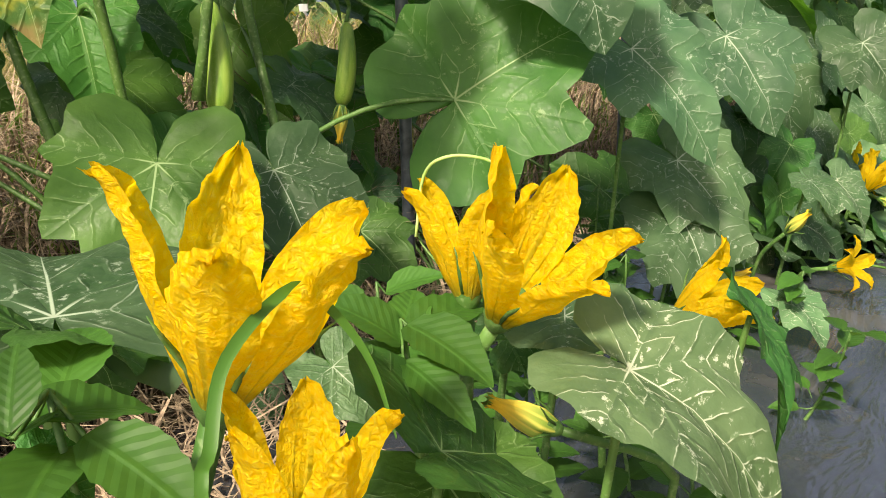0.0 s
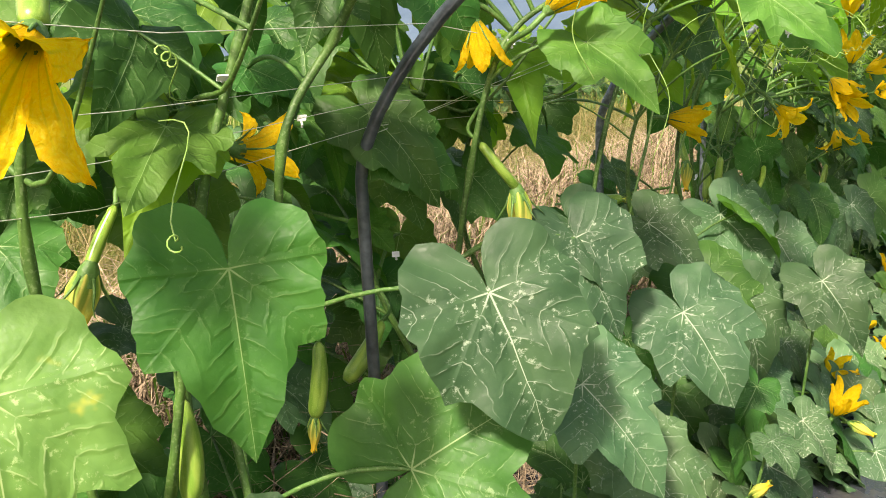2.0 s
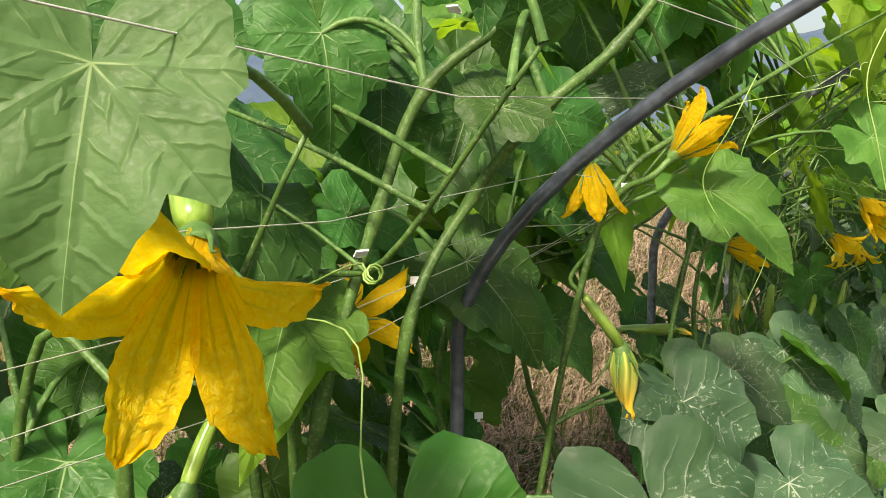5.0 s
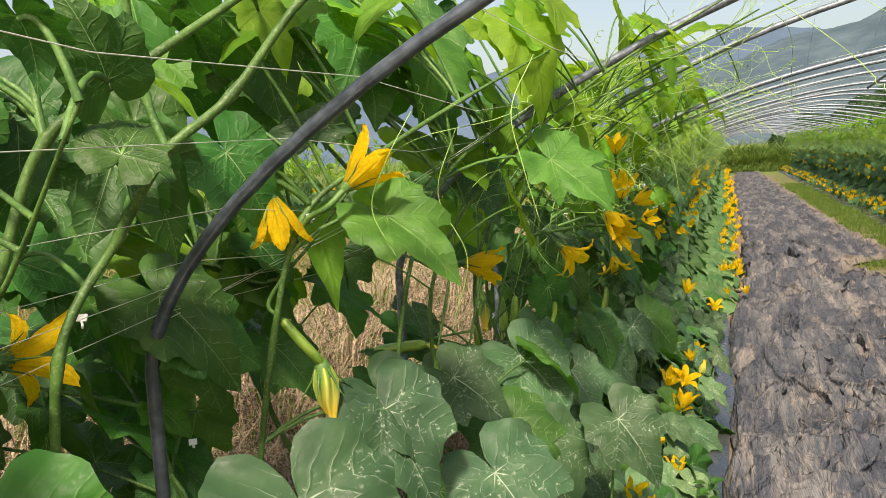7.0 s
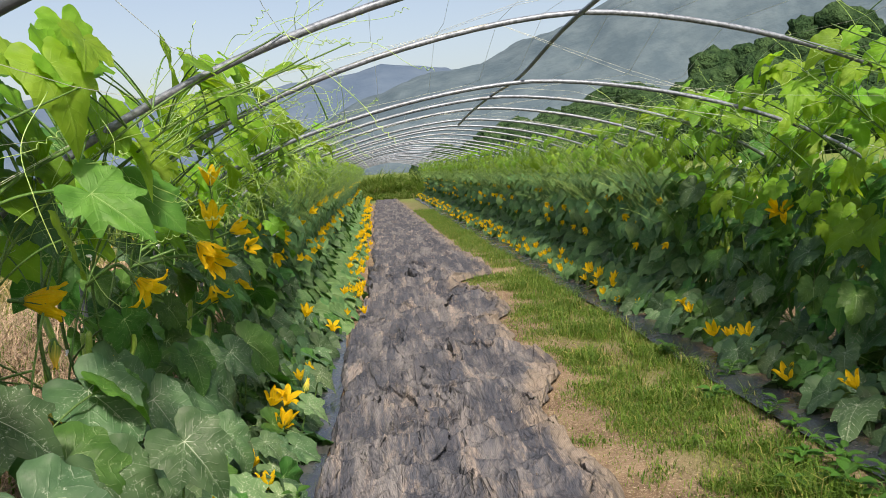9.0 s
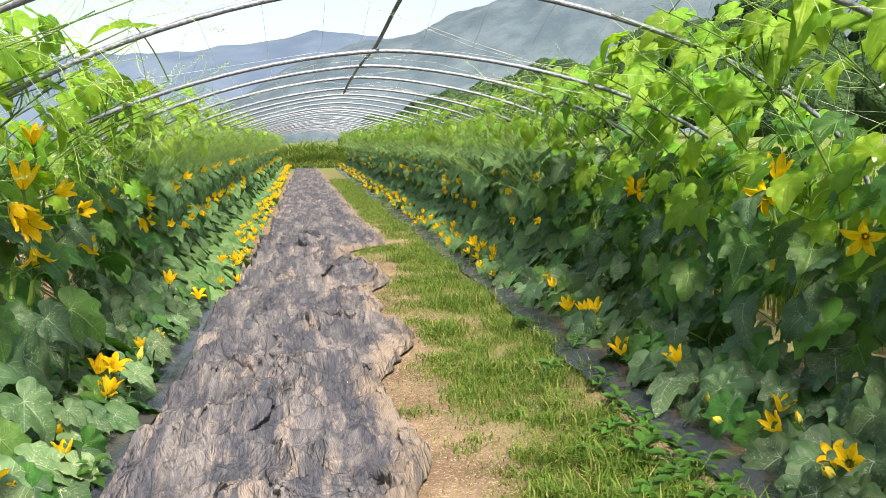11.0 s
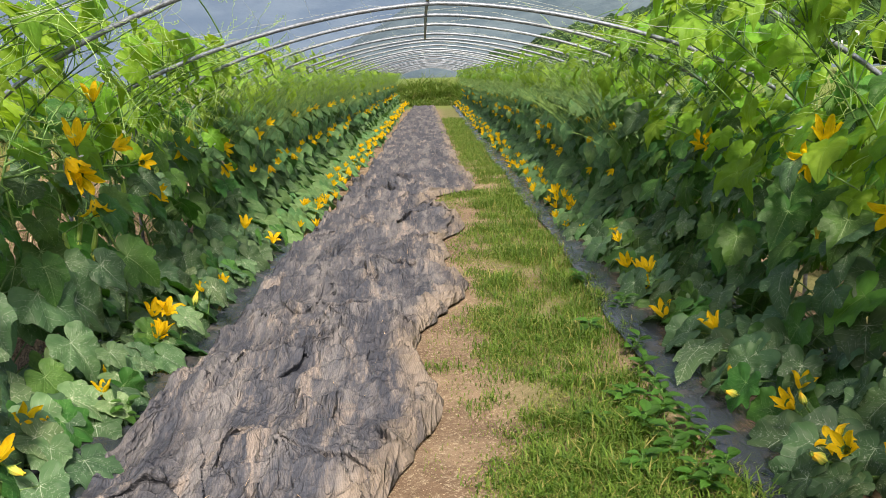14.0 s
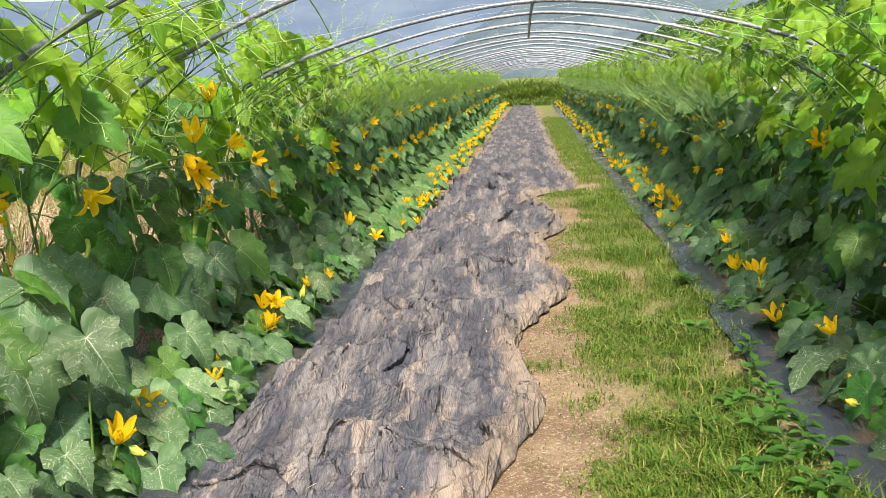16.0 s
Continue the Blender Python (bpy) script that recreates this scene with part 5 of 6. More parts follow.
placed_leaf(DARK[5], (-0.096, 0.280, 0.453), (-0.087, 0.413, 0.388), (0.308, -0.264, 0.914), 1.12)
placed_leaf(GREY[1], (-0.207, 0.309, 0.475), (-0.155, 0.306, 0.449), (0.510, -0.417, 0.752), 1.07)
placed_leaf(DARK[6], (-0.181, 0.534, 0.420), (-0.140, 0.583, 0.434), (0.420, -0.504, 0.755), 1.07)
placed_leaf(DARK[0], (-0.007, 0.756, 0.400), (0.093, 0.636, 0.345), (0.700, -0.100, 0.400), 0.48)
placed_leaf(GREY[2], (-0.321, 1.632, 0.250), (-0.209, 1.585, 0.179), (0.265, -0.488, 0.832), 1.07)
placed_leaf(ROUND[2], (-0.166, 0.059, 0.538), (-0.145, 0.075, 0.519), (0.421, -0.154, 0.894), 1.12)
placed_leaf(DARK[2], (-1.694, 1.205, 0.965), (-1.695, 1.099, 0.881), (0.718, -0.367, 0.591), 1.12)
placed_leaf(MID[0], (-0.950, 1.587, 0.819), (-0.936, 1.508, 0.690), (0.546, -0.537, 0.643), 1.12)
placed_leaf(DARK[3], (-1.623, 1.620, 0.264), (-1.514, 1.688, 0.331), (0.585, -0.395, 0.708), 1.07)
placed_leaf(DARK[4], (-0.800, 1.691, 0.951), (-0.680, 1.688, 0.847), (0.515, -0.592, 0.620), 0.97)
placed_leaf(MID[1], (-1.816, 2.547, 0.988), (-1.855, 2.446, 0.890), (0.594, -0.542, 0.595), 1.12)
placed_leaf(DARK[5], (-1.339, 2.172, 1.077), (-1.233, 2.180, 0.980), (0.573, -0.573, 0.586), 1.12)
placed_leaf(DARK[3], (-0.115, 0.315, 0.405), (-0.020, 0.270, 0.375), (0.25, -0.25, 0.95), 1.25)
placed_leaf(LONG[1], (-0.86, 0.60, 0.72), (-0.78, 0.56, 0.60), (0.6, -0.4, 0.6), 1.12)
placed_leaf(DARK[6], (-0.95, 0.50, 0.82), (-0.90, 0.46, 0.66), (0.7, -0.4, 0.5), 1.2)
placed_leaf(PALE[0], (-0.487, 0.312, 1.390), (-0.465, 0.266, 1.278), (0.650, -0.550, 0.550), 1.1)
placed_leaf(DARK[0], (-0.780, 0.944, 1.454), (-0.722, 0.924, 1.270), (0.661, -0.701, 0.266), 0.97)
placed_leaf(DARK[1], (-1.287, 1.271, 1.577), (-1.286, 1.219, 1.448), (0.679, -0.523, 0.514), 1.12)
placed_leaf(DARK[6], (-0.787, 1.260, 1.446), (-0.697, 1.246, 1.229), (0.507, -0.638, 0.580), 0.73)
placed_leaf(YOUNG[3], (-0.725, 1.148, 1.512), (-0.582, 1.160, 1.521), (0.100, 0.000, 1.000), 1.07)
placed_leaf(YOUNG[4], (-0.742, 2.079, 1.653), (-0.613, 2.070, 1.592), (0.200, -0.200, 1.000), 1.12)
placed_leaf(DARK[3], (-0.800, 1.301, 1.131), (-0.632, 1.297, 1.010), (0.487, -0.617, 0.619), 0.87)
placed_leaf(GREY[4], (-0.580, 1.603, 1.434), (-0.731, 1.496, 1.406), (0.370, -0.748, 0.551), 0.53)
placed_leaf(MID[5], (-0.450, 1.573, 1.248), (-0.281, 1.540, 1.154), (0.282, -0.594, 0.754), 0.97)
placed_leaf(DARK[4], (-1.287, 1.412, 1.201), (-1.154, 1.448, 1.156), (0.601, -0.508, 0.617), 1.07)
placed_leaf(DARK[5], (-1.595, 1.330, 1.207), (-1.478, 1.376, 1.159), (0.666, -0.436, 0.605), 1.07)
placed_leaf(DARK[2], (-0.964, 2.452, 1.078), (-0.970, 2.378, 0.949), (0.400, -0.646, 0.650), 1.12)
placed_leaf(MID[6], (-0.322, 2.855, 1.334), (-0.143, 2.810, 1.236), (0.241, -0.741, 0.626), 0.97)
placed_leaf(GREY[5], (-0.550, 2.520, 1.304), (-0.446, 2.480, 1.181), (0.309, -0.718, 0.624), 0.97)
placed_leaf(YOUNG[0], (-0.876, 1.299, 1.674), (-0.929, 1.199, 1.607), (0.200, 0.000, 1.000), 1.12)
placed_leaf(YOUNG[1], (-0.620, 1.519, 1.659), (-0.735, 1.398, 1.612), (0.200, -0.300, 1.000), 1.12)
placed_leaf(YOUNG[2], (-0.750, 1.910, 1.607), (-0.810, 1.833, 1.499), (0.400, -0.300, 0.800), 1.12)
placed_leaf(DARK[5], (-0.750, 0.966, 1.452), (-0.721, 0.928, 1.310), (0.678, -0.499, 0.540), 0.97)
placed_leaf(YOUNG[3], (-0.550, 2.187, 1.675), (-0.413, 2.189, 1.589), (0.300, -0.300, 1.000), 1.12)
placed_leaf(DARK[6], (-1.032, 2.040, 1.089), (-1.105, 1.942, 1.164), (0.516, -0.572, 0.637), 1.12)
placed_leaf(MID[5], (-1.314, 1.759, 1.203), (-1.367, 1.641, 1.189), (0.300, -0.300, 1.000), 1.12)
placed_leaf(DARK[0], (-0.655, 3.027, 1.119), (-0.803, 2.911, 0.966), (0.367, -0.675, 0.640), 1.12)
placed_leaf(YOUNG[6], (-0.322, 2.338, 1.801), (-0.276, 2.321, 1.668), (0.259, -0.305, 0.917), 1.12)
placed_leaf(YOUNG[0], (-0.743, 2.563, 1.735), (-0.636, 2.566, 1.646), (0.290, -0.288, 0.913), 1.12)
placed_leaf(YOUNG[1], (-0.471, 1.769, 1.708), (-0.557, 1.674, 1.660), (0.236, -0.174, 0.956), 0.78)
placed_leaf(YOUNG[2], (0.161, 4.380, 1.910), (-0.063, 4.312, 1.906), (0.160, -0.197, 0.967), 0.97)
placed_leaf(DARK[1], (-0.728, 1.659, 1.643), (-0.653, 1.825, 1.540), (0.250, -0.200, 1.000), 1.12)
placed_leaf(YOUNG[2], (-0.577, 1.838, 1.688), (-0.442, 2.001, 1.656), (0.250, -0.200, 1.000), 1.12)
placed_leaf(DARK[4], (-0.473, 0.825, 1.466), (-0.449, 0.765, 1.543), (0.666, -0.617, 0.419), 1.12)
placed_leaf(DARK[2], (-0.566, 0.950, 1.383), (-0.565, 1.011, 1.448), (0.470, -0.389, 0.793), 1.12)
placed_leaf(DARK[5], (-0.671, 1.058, 1.378), (-0.673, 0.985, 1.255), (0.637, -0.571, 0.519), 1.12)
placed_leaf(DARK[6], (-0.674, 1.366, 1.388), (-0.594, 1.412, 1.257), (0.571, -0.633, 0.523), 1.12)
placed_leaf(DARK[0], (-0.724, 1.302, 1.638), (-0.706, 1.445, 1.594), (0.200, -0.300, 1.000), 1.12)
placed_leaf(DARK[3], (-0.461, 0.691, 1.516), (-0.481, 0.750, 1.474), (0.200, -0.300, 1.000), 1.12)
placed_leaf(DARK[5], (-0.795, 0.889, 1.488), (-0.814, 0.815, 1.422), (0.636, -0.567, 0.523), 1.12)
placed_leaf(DARK[6], (-0.859, 1.826, 1.567), (-0.745, 1.929, 1.483), (0.475, -0.690, 0.546), 1.12)
placed_leaf(MID[0], (-0.847, 1.679, 1.330), (-0.733, 1.720, 1.223), (0.467, -0.648, 0.603), 1.12)
placed_leaf(DARK[1], (-0.982, 1.354, 1.099), (-1.025, 1.302, 1.007), (0.523, -0.543, 0.657), 1.12)
placed_leaf(DARK[2], (-1.018, 0.823, 1.348), (-1.007, 0.758, 1.307), (0.685, -0.448, 0.575), 1.12)
placed_leaf(DARK[3], (-0.972, 0.667, 1.087), (-0.933, 0.604, 1.032), (0.645, -0.358, 0.675), 1.12)
placed_leaf(MID[3], (-0.935, 1.442, 0.871), (-0.866, 1.456, 0.807), (0.466, -0.525, 0.712), 1.12)
placed_leaf(GREY[0], (-0.428, 2.774, 0.714), (-0.302, 2.872, 0.575), (0.498, -0.548, 0.672), 1.07)
placed_leaf(GREY[1], (-0.352, 2.903, 0.575), (-0.229, 2.973, 0.393), (0.471, -0.552, 0.688), 1.07)
placed_leaf(GREY[2], (-0.324, 3.368, 0.533), (-0.141, 3.459, 0.354), (0.441, -0.578, 0.687), 1.07)
placed_leaf(GREY[3], (-0.247, 3.551, 0.447), (-0.104, 3.728, 0.270), (0.418, -0.585, 0.695), 1.07)
placed_leaf(GREY[4], (-0.171, 3.292, 0.328), (-0.039, 3.274, 0.174), (0.356, -0.488, 0.797), 1.07)
placed_leaf(GREY[5], (-0.297, 2.258, 0.540), (-0.173, 2.200, 0.344), (0.466, -0.466, 0.752), 1.07)
placed_leaf(GREY[6], (-0.234, 2.592, 0.330), (-0.110, 2.613, 0.212), (0.367, -0.415, 0.833), 1.07)
placed_leaf(DARK[0], (-0.190, 3.064, 0.257), (-0.080, 3.048, 0.138), (0.364, -0.470, 0.804), 1.07)
placed_leaf(OLD[0], (-0.077, 3.028, 0.173), (0.096, 3.036, 0.095), (0.251, -0.282, 0.926), 1.07)
placed_leaf(OLD[1], (0.009, 3.295, 0.176), (0.160, 3.320, 0.091), (0.238, -0.292, 0.926), 1.07)
placed_leaf(OLD[2], (-0.045, 2.633, 0.180), (0.102, 2.648, 0.110), (0.258, -0.270, 0.928), 1.07)
placed_leaf(OLD[3], (-0.104, 2.147, 0.273), (0.006, 2.110, 0.191), (0.326, -0.320, 0.890), 1.07)
placed_leaf(OLD[4], (-0.226, 4.150, 0.376), (-0.135, 4.166, 0.309), (0.242, -0.310, 0.920), 1.07)
placed_leaf(OLD[0], (0.108, 4.006, 0.223), (0.236, 4.018, 0.139), (0.220, -0.310, 0.925), 1.07)
placed_leaf(OLD[1], (0.139, 4.456, 0.274), (0.250, 4.459, 0.171), (0.212, -0.318, 0.924), 1.07)
placed_leaf(GREY[0], (-0.129, 1.892, 0.319), (-0.057, 1.856, 0.279), (0.363, -0.343, 0.866), 1.07)
placed_leaf(DARK[1], (-0.173, 4.044, 0.549), (0.003, 4.074, 0.409), (0.394, -0.617, 0.681), 1.07)
placed_leaf(GREY[2], (-0.216, 3.811, 0.557), (-0.088, 3.830, 0.426), (0.408, -0.606, 0.682), 1.07)
placed_leaf(DARK[3], (-0.441, 3.191, 0.782), (-0.357, 3.205, 0.637), (0.478, -0.579, 0.661), 1.07)
placed_leaf(DARK[4], (-0.214, 2.116, 0.360), (-0.223, 2.015, 0.301), (0.485, -0.478, 0.732), 1.07)
placed_leaf(GREY[3], (-0.018, 3.316, 0.273), (0.067, 3.273, 0.212), (0.311, -0.458, 0.833), 1.07)
placed_leaf(MID[3], (-0.220, 2.112, 1.338), (-0.055, 2.101, 1.218), (0.395, -0.691, 0.606), 0.97)
placed_leaf(GREY[3], (-0.480, 2.031, 0.792), (-0.304, 2.019, 0.699), (0.422, -0.578, 0.698), 1.07)
placed_leaf(GREY[5], (-0.500, 1.608, 0.866), (-0.361, 1.584, 0.749), (0.473, -0.542, 0.695), 1.07)
placed_leaf(DARK[2], (-0.400, 2.229, 0.601), (-0.235, 2.185, 0.477), (0.376, -0.576, 0.726), 1.07)
placed_leaf(DARK[2], (-0.781, 0.638, 1.462), (-0.762, 0.589, 1.363), (0.724, -0.428, 0.541), 1.12)
placed_leaf(DARK[4], (-0.913, 0.533, 1.273), (-0.924, 0.490, 1.174), (0.724, -0.323, 0.610), 1.12)
placed_leaf(DARK[3], (-0.743, 0.833, 1.470), (-0.700, 0.814, 1.346), (0.711, -0.564, 0.419), 1.12)
placed_leaf(DARK[5], (-0.874, 1.056, 1.230), (-0.780, 1.129, 1.176), (0.538, -0.430, 0.725), 1.12)
placed_leaf(MID[1], (-0.805, 1.245, 1.407), (-0.843, 1.215, 1.261), (0.572, -0.577, 0.583), 1.12)
placed_leaf(YOUNG[6], (-0.579, 1.356, 1.633), (-0.518, 1.415, 1.534), (0.475, -0.427, 0.770), 1.12)
placed_leaf(DARK[1], (-0.727, 1.522, 1.445), (-0.649, 1.581, 1.359), (0.459, -0.407, 0.790), 1.12)
placed_leaf(YOUNG[2], (-0.640, 2.025, 1.665), (-0.510, 2.100, 1.574), (0.406, -0.471, 0.783), 1.12)
placed_leaf(MID[3], (-0.728, 1.880, 1.492), (-0.637, 1.938, 1.362), (0.423, -0.440, 0.792), 1.12)
placed_leaf(DARK[0], (-0.624, 2.383, 1.521), (-0.527, 2.429, 1.379), (0.364, -0.477, 0.800), 1.12)
placed_leaf(DARK[6], (-0.769, 1.611, 1.193), (-0.687, 1.657, 1.096), (0.432, -0.389, 0.813), 1.12)


for k in range(24):
    rnd = random.Random(500 + k)
    at = Vector((rnd.uniform(-1.0, -0.5), rnd.uniform(1.4, 2.4), rnd.uniform(1.52, 1.9)))
    way = Vector((rnd.uniform(-0.4, 0.8), rnd.uniform(-0.9, 0.2), rnd.uniform(-0.9, -0.2))).normalized()
    placed_leaf((DARK + MID)[k % 14], at, at + way * rnd.uniform(0.14, 0.21), (rnd.uniform(0.2, 0.7), rnd.uniform(-0.7, -0.1), rnd.uniform(0.4, 0.9)), rnd.uniform(1.0, 1.15))


for k in range(9):
    rnd = random.Random(640 + k)
    x, y = rnd.uniform(-0.05, 0.1), 2.3 + 0.42 * k + rnd.uniform(-0.1, 0.1)
    z = rnd.uniform(0.10, 0.17)
    placed_leaf((OLD + GREY[:3])[k % 8], (x, y, z), (x + rnd.uniform(0.04, 0.12), y + rnd.uniform(-0.1, 0.06), z - 0.04), (rnd.uniform(-0.1, 0.4), rnd.uniform(-0.5, 0.0), 1), 1.05)


def bloom(at, aim, size, kind, toward=None, label="", pick=0, stalk=True):
    """A flower beside the walk; toward is a place that one petal points at."""
    root = owner(at)
    turn = 0.0
    if toward is not None:
        d = Vector(aim).normalized().to_track_quat("Z", "Y").inverted() @ (Vector(toward) - Vector(at))
        turn = math.degrees(math.atan2(d.y, d.x))
    back = Vector(at) - Vector(aim).normalized() * 0.05
    s = joint(back)[0]
    put_flower(root, at, aim, size, kind, s if stalk else None, label, turn, pick)


def fruit(at, end, pick=0, flower=None, flower_size=0.08, aim=None, label="", toward=None):
    """A young zucchini from its stalk end to its flower end."""
    root = owner(at)
    d = Vector(end) - Vector(at)
    put_fruit(root, at, d, d.length, None, pick, 0, 0.08, label)
    if flower:
        bloom(Vector(end) - d.normalized() * 0.004, aim or d, flower_size, flower, toward, "", pick, False)
    up = Vector(at) - d.normalized() * 0.04
    s = joint(up + Vector((0, 0, 0.1)))[0]
    part("fruit_stalk", tube(bmesh.new(), [p - root.location for p in smooth_path([s, up, at], 5)], 0.0042, 7), STEM, root)


# low flowers
bloom((-0.122, 0.125, 0.546), (0.24, 0.14, 1), 0.108, "half", (-0.03, 0.15, 0.63), "large upright yellow squash flower", 0)
bloom((-0.042, 0.088, 0.512), (0.06, 0.12, 1), 0.068, "half", (-0.058, 0.133, 0.611), "", 1)
bloom((-0.155, 0.415, 0.50), (-0.05, 0.15, 1), 0.092, "half", (-0.234, 0.446, 0.611), "", 2)
bloom((-0.118, 0.396, 0.498), (0.5, -0.12, 0.85), 0.112, "half", (-0.03, 0.44, 0.53), "", 0)
bloom((-0.116, 0.852, 0.347), (0.75, -0.05, 0.55), 0.10, "half", (-0.118, 0.9, 0.43), "", 1)
bloom((-0.264, 1.631, 0.115), (0.75, 0.3, 0.5), 0.09, "shut", None, "closed yellow-green flower bud", 0)
bloom((-0.106, 0.481, 0.370), (-0.7, -0.6, 0.5), 0.07, "shut", None, "", 1)
bloom((-0.06, 1.86, 0.13), (0.8, -0.2, 0.3), 0.085, "open", None, "", 2)
bloom((-0.15, 1.79, 0.22), (0.5, -0.2, 0.6), 0.075, "shut", None, "", 0)
bloom((-0.14, 2.72, 0.17), (0.5, -0.1, 0.7), 0.10, "half", None, "", 2)
bloom((-0.12, 2.76, 0.15), (0.8, -0.3, 0.1), 0.09, "half", None, "", 0)
bloom((-0.06, 2.39, 0.20), (0.4, -0.2, 0.9), 0.10, "half", None, "", 1)
bloom((-0.02, 2.40, 0.18), (0.9, -0.5, -0.1), 0.08, "shut", None, "", 1)
for dx, dy, dz, k in ((0, 0, 0, "half"), (-0.05, 0.1, 0.1, "half"), (0.02, 0.12, 0.09, "open"), (-0.03, -0.22, -0.02, "shut")):
    bloom((-0.04 + dx, 4.0 + dy, 0.11 + dz), (0.35, -0.45, 0.8), 0.095, k, None, "", int(50 * dy) % 3)
bloom((-0.09, 6.38, 0.27), (0.2, -0.4, 0.8), 0.1, "half")
bloom((0.0, 6.02, 0.13), (0.5, -0.5, 0.3), 0.08, "shut")
# the hanging star flower and its fruit
fruit((-0.672, 0.560, 1.352), (-0.617, 0.503, 1.279), 9, None, label="young pale green zucchini behind an open flower")
bloom((-0.612, 0.498, 1.275), (0.508, -0.687, -0.452), 0.14, "star", (-0.527, 0.366, 1.328), "wide open star-shaped yellow squash flower", 0, False)
bloom((-0.800, 0.928, 1.100), (-0.1, 1.0, -0.12), 0.098, "open", (-0.748, 1.066, 1.149), "", 1, False)
fruit((-0.825, 0.850, 1.140), (-0.802, 0.924, 1.102), 9)
fruit((-0.648, 1.475, 1.055), (-0.585, 1.515, 0.955), 2, "shut", 0.135, (0.15, 0.0, -1), "young zucchini with a wilting closed flower")
fruit((-0.780, 0.753, 0.735), (-0.760, 0.736, 0.575), 1)
fruit((-0.850, 1.154, 0.690), (-0.850, 1.127, 0.541), 1, "shut", 0.075)
fruit((-0.850, 1.363, 0.672), (-0.850, 1.230, 0.580), 1)
fruit((-0.80, 0.70, 1.045), (-0.80, 0.645, 0.965), 0, "shut", 0.12, (-0.25, -0.25, -1))
fruit((-0.647, 2.82, 0.955), (-0.60, 2.76, 0.855), 0, "shut", 0.10, (0.1, -0.3, -1))
fruit((-0.633, 2.755, 0.775), (-0.626, 2.760, 0.645), 0, "shut", 0.115, (0.2, -0.2, -1))
fruit((-0.660, 3.20, 0.80), (-0.65, 3.18, 0.66), 1, "shut", 0.07)
fruit((-0.89, 2.465, 0.752), (-0.712, 2.461, 0.775), 0, "shut", 0.05, (1, 0, -0.2))
# flowers at breast height
bloom((-0.497, 1.490, 1.309), (0.6, 0.5, 0.7), 0.105, "half", (-0.463, 1.478, 1.42), "", 2)
bloom((-0.635, 1.445, 1.305), (0.1, 0.2, -1), 0.10, "half", None, "", 0)
bloom((-0.356, 2.876, 1.041), (0.75, -0.15, -0.65), 0.115, "open", None, "", 2)
bloom((-0.611, 2.572, 1.018), (0.9, 0.3, -0.15), 0.12, "half", None, "", 1)
bloom((-0.24, 3.74, 1.14), (0.2, -0.35, 0.9), 0.12, "half", None, "", 0)
bloom((-0.32, 3.80, 1.08), (0.6, -0.3, -0.55), 0.13, "half", None, "", 1)
bloom((-0.33, 4.08, 0.86), (0.3, -0.3, -0.9), 0.11, "open", None, "", 2)
bloom((-0.31, 4.17, 1.33), (0.1, -0.3, 0.9), 0.10, "half", None, "", 2)
bloom((-0.40, 5.85, 0.97), (0.6, -0.7, -0.2), 0.12, "open", None, "", 0)
bloom((-0.26, 7.73, 0.90), (0.5, -0.7, 0.3), 0.12, "half", None, "", 1)
bloom((-0.38, 6.94, 0.73), (0.6, -0.5, -0.4), 0.12, "open", None, "", 2)
# the far side of the path
bloom((2.66, 4.16, 0.09), (-0.4, -0.2, 0.9), 0.10, "half", None, "", 0)
bloom((2.71, 5.28, 0.12), (-0.4, -0.5, 0.8), 0.10, "half", None, "", 1)
bloom((2.75, 4.87, 0.18), (-0.3, -0.4, 0.9), 0.10, "half", None, "", 2)
bloom((2.72, 4.80, 0.10), (-0.5, -0.6, 0.6), 0.09, "half", None, "", 0)
bloom((2.77, 2.79, 0.13), (-0.6, -0.1, 0.6), 0.085, "half", None, "", 1)
bloom((2.62, 2.98, 0.12), (-0.8, -0.5, 0.4), 0.08, "shut", None, "", 0)
bloom((2.74, 2.32, 0.18), (-0.5, -0.5, 0.6), 0.09, "half", None, "", 2)
bloom((2.66, 2.30, 0.16), (-0.7, -0.5, 0.5), 0.10, "shut", None, "", 1)
bloom((2.70, 2.55, 0.25), (-0.5, -0.3, 0.9), 0.07, "shut", None, "", 0)
bloom((2.70, 8.42, 0.17), (-0.4, -0.5, 0.8), 0.11, "half", None, "", 0)
bloom((3.02, 9.31, 0.79), (-0.5, -0.7, 0.2), 0.12, "open", None, "", 1)
bloom((3.15, 7.88, 0.74), (-0.4, -0.6, -0.5), 0.12, "half", None, "", 2)
bloom((3.30, 5.43, 0.93), (-0.5, -0.6, 0.1), 0.13, "open", None, "", 0)
bloom((3.26, 5.38, 0.91), (-0.7, -0.3, 0.4), 0.11, "half", None, "", 1)
bloom((3.35, 4.61, 0.62), (-0.4, -0.5, 0.5), 0.11, "half", None, "", 2)
bloom((3.17, 3.52, 1.07), (-0.2, -0.4, 0.8), 0.12, "half", None, "", 0)
bloom((3.12, 3.50, 1.02), (-0.6, -0.4, -0.2), 0.12, "open", None, "", 1)

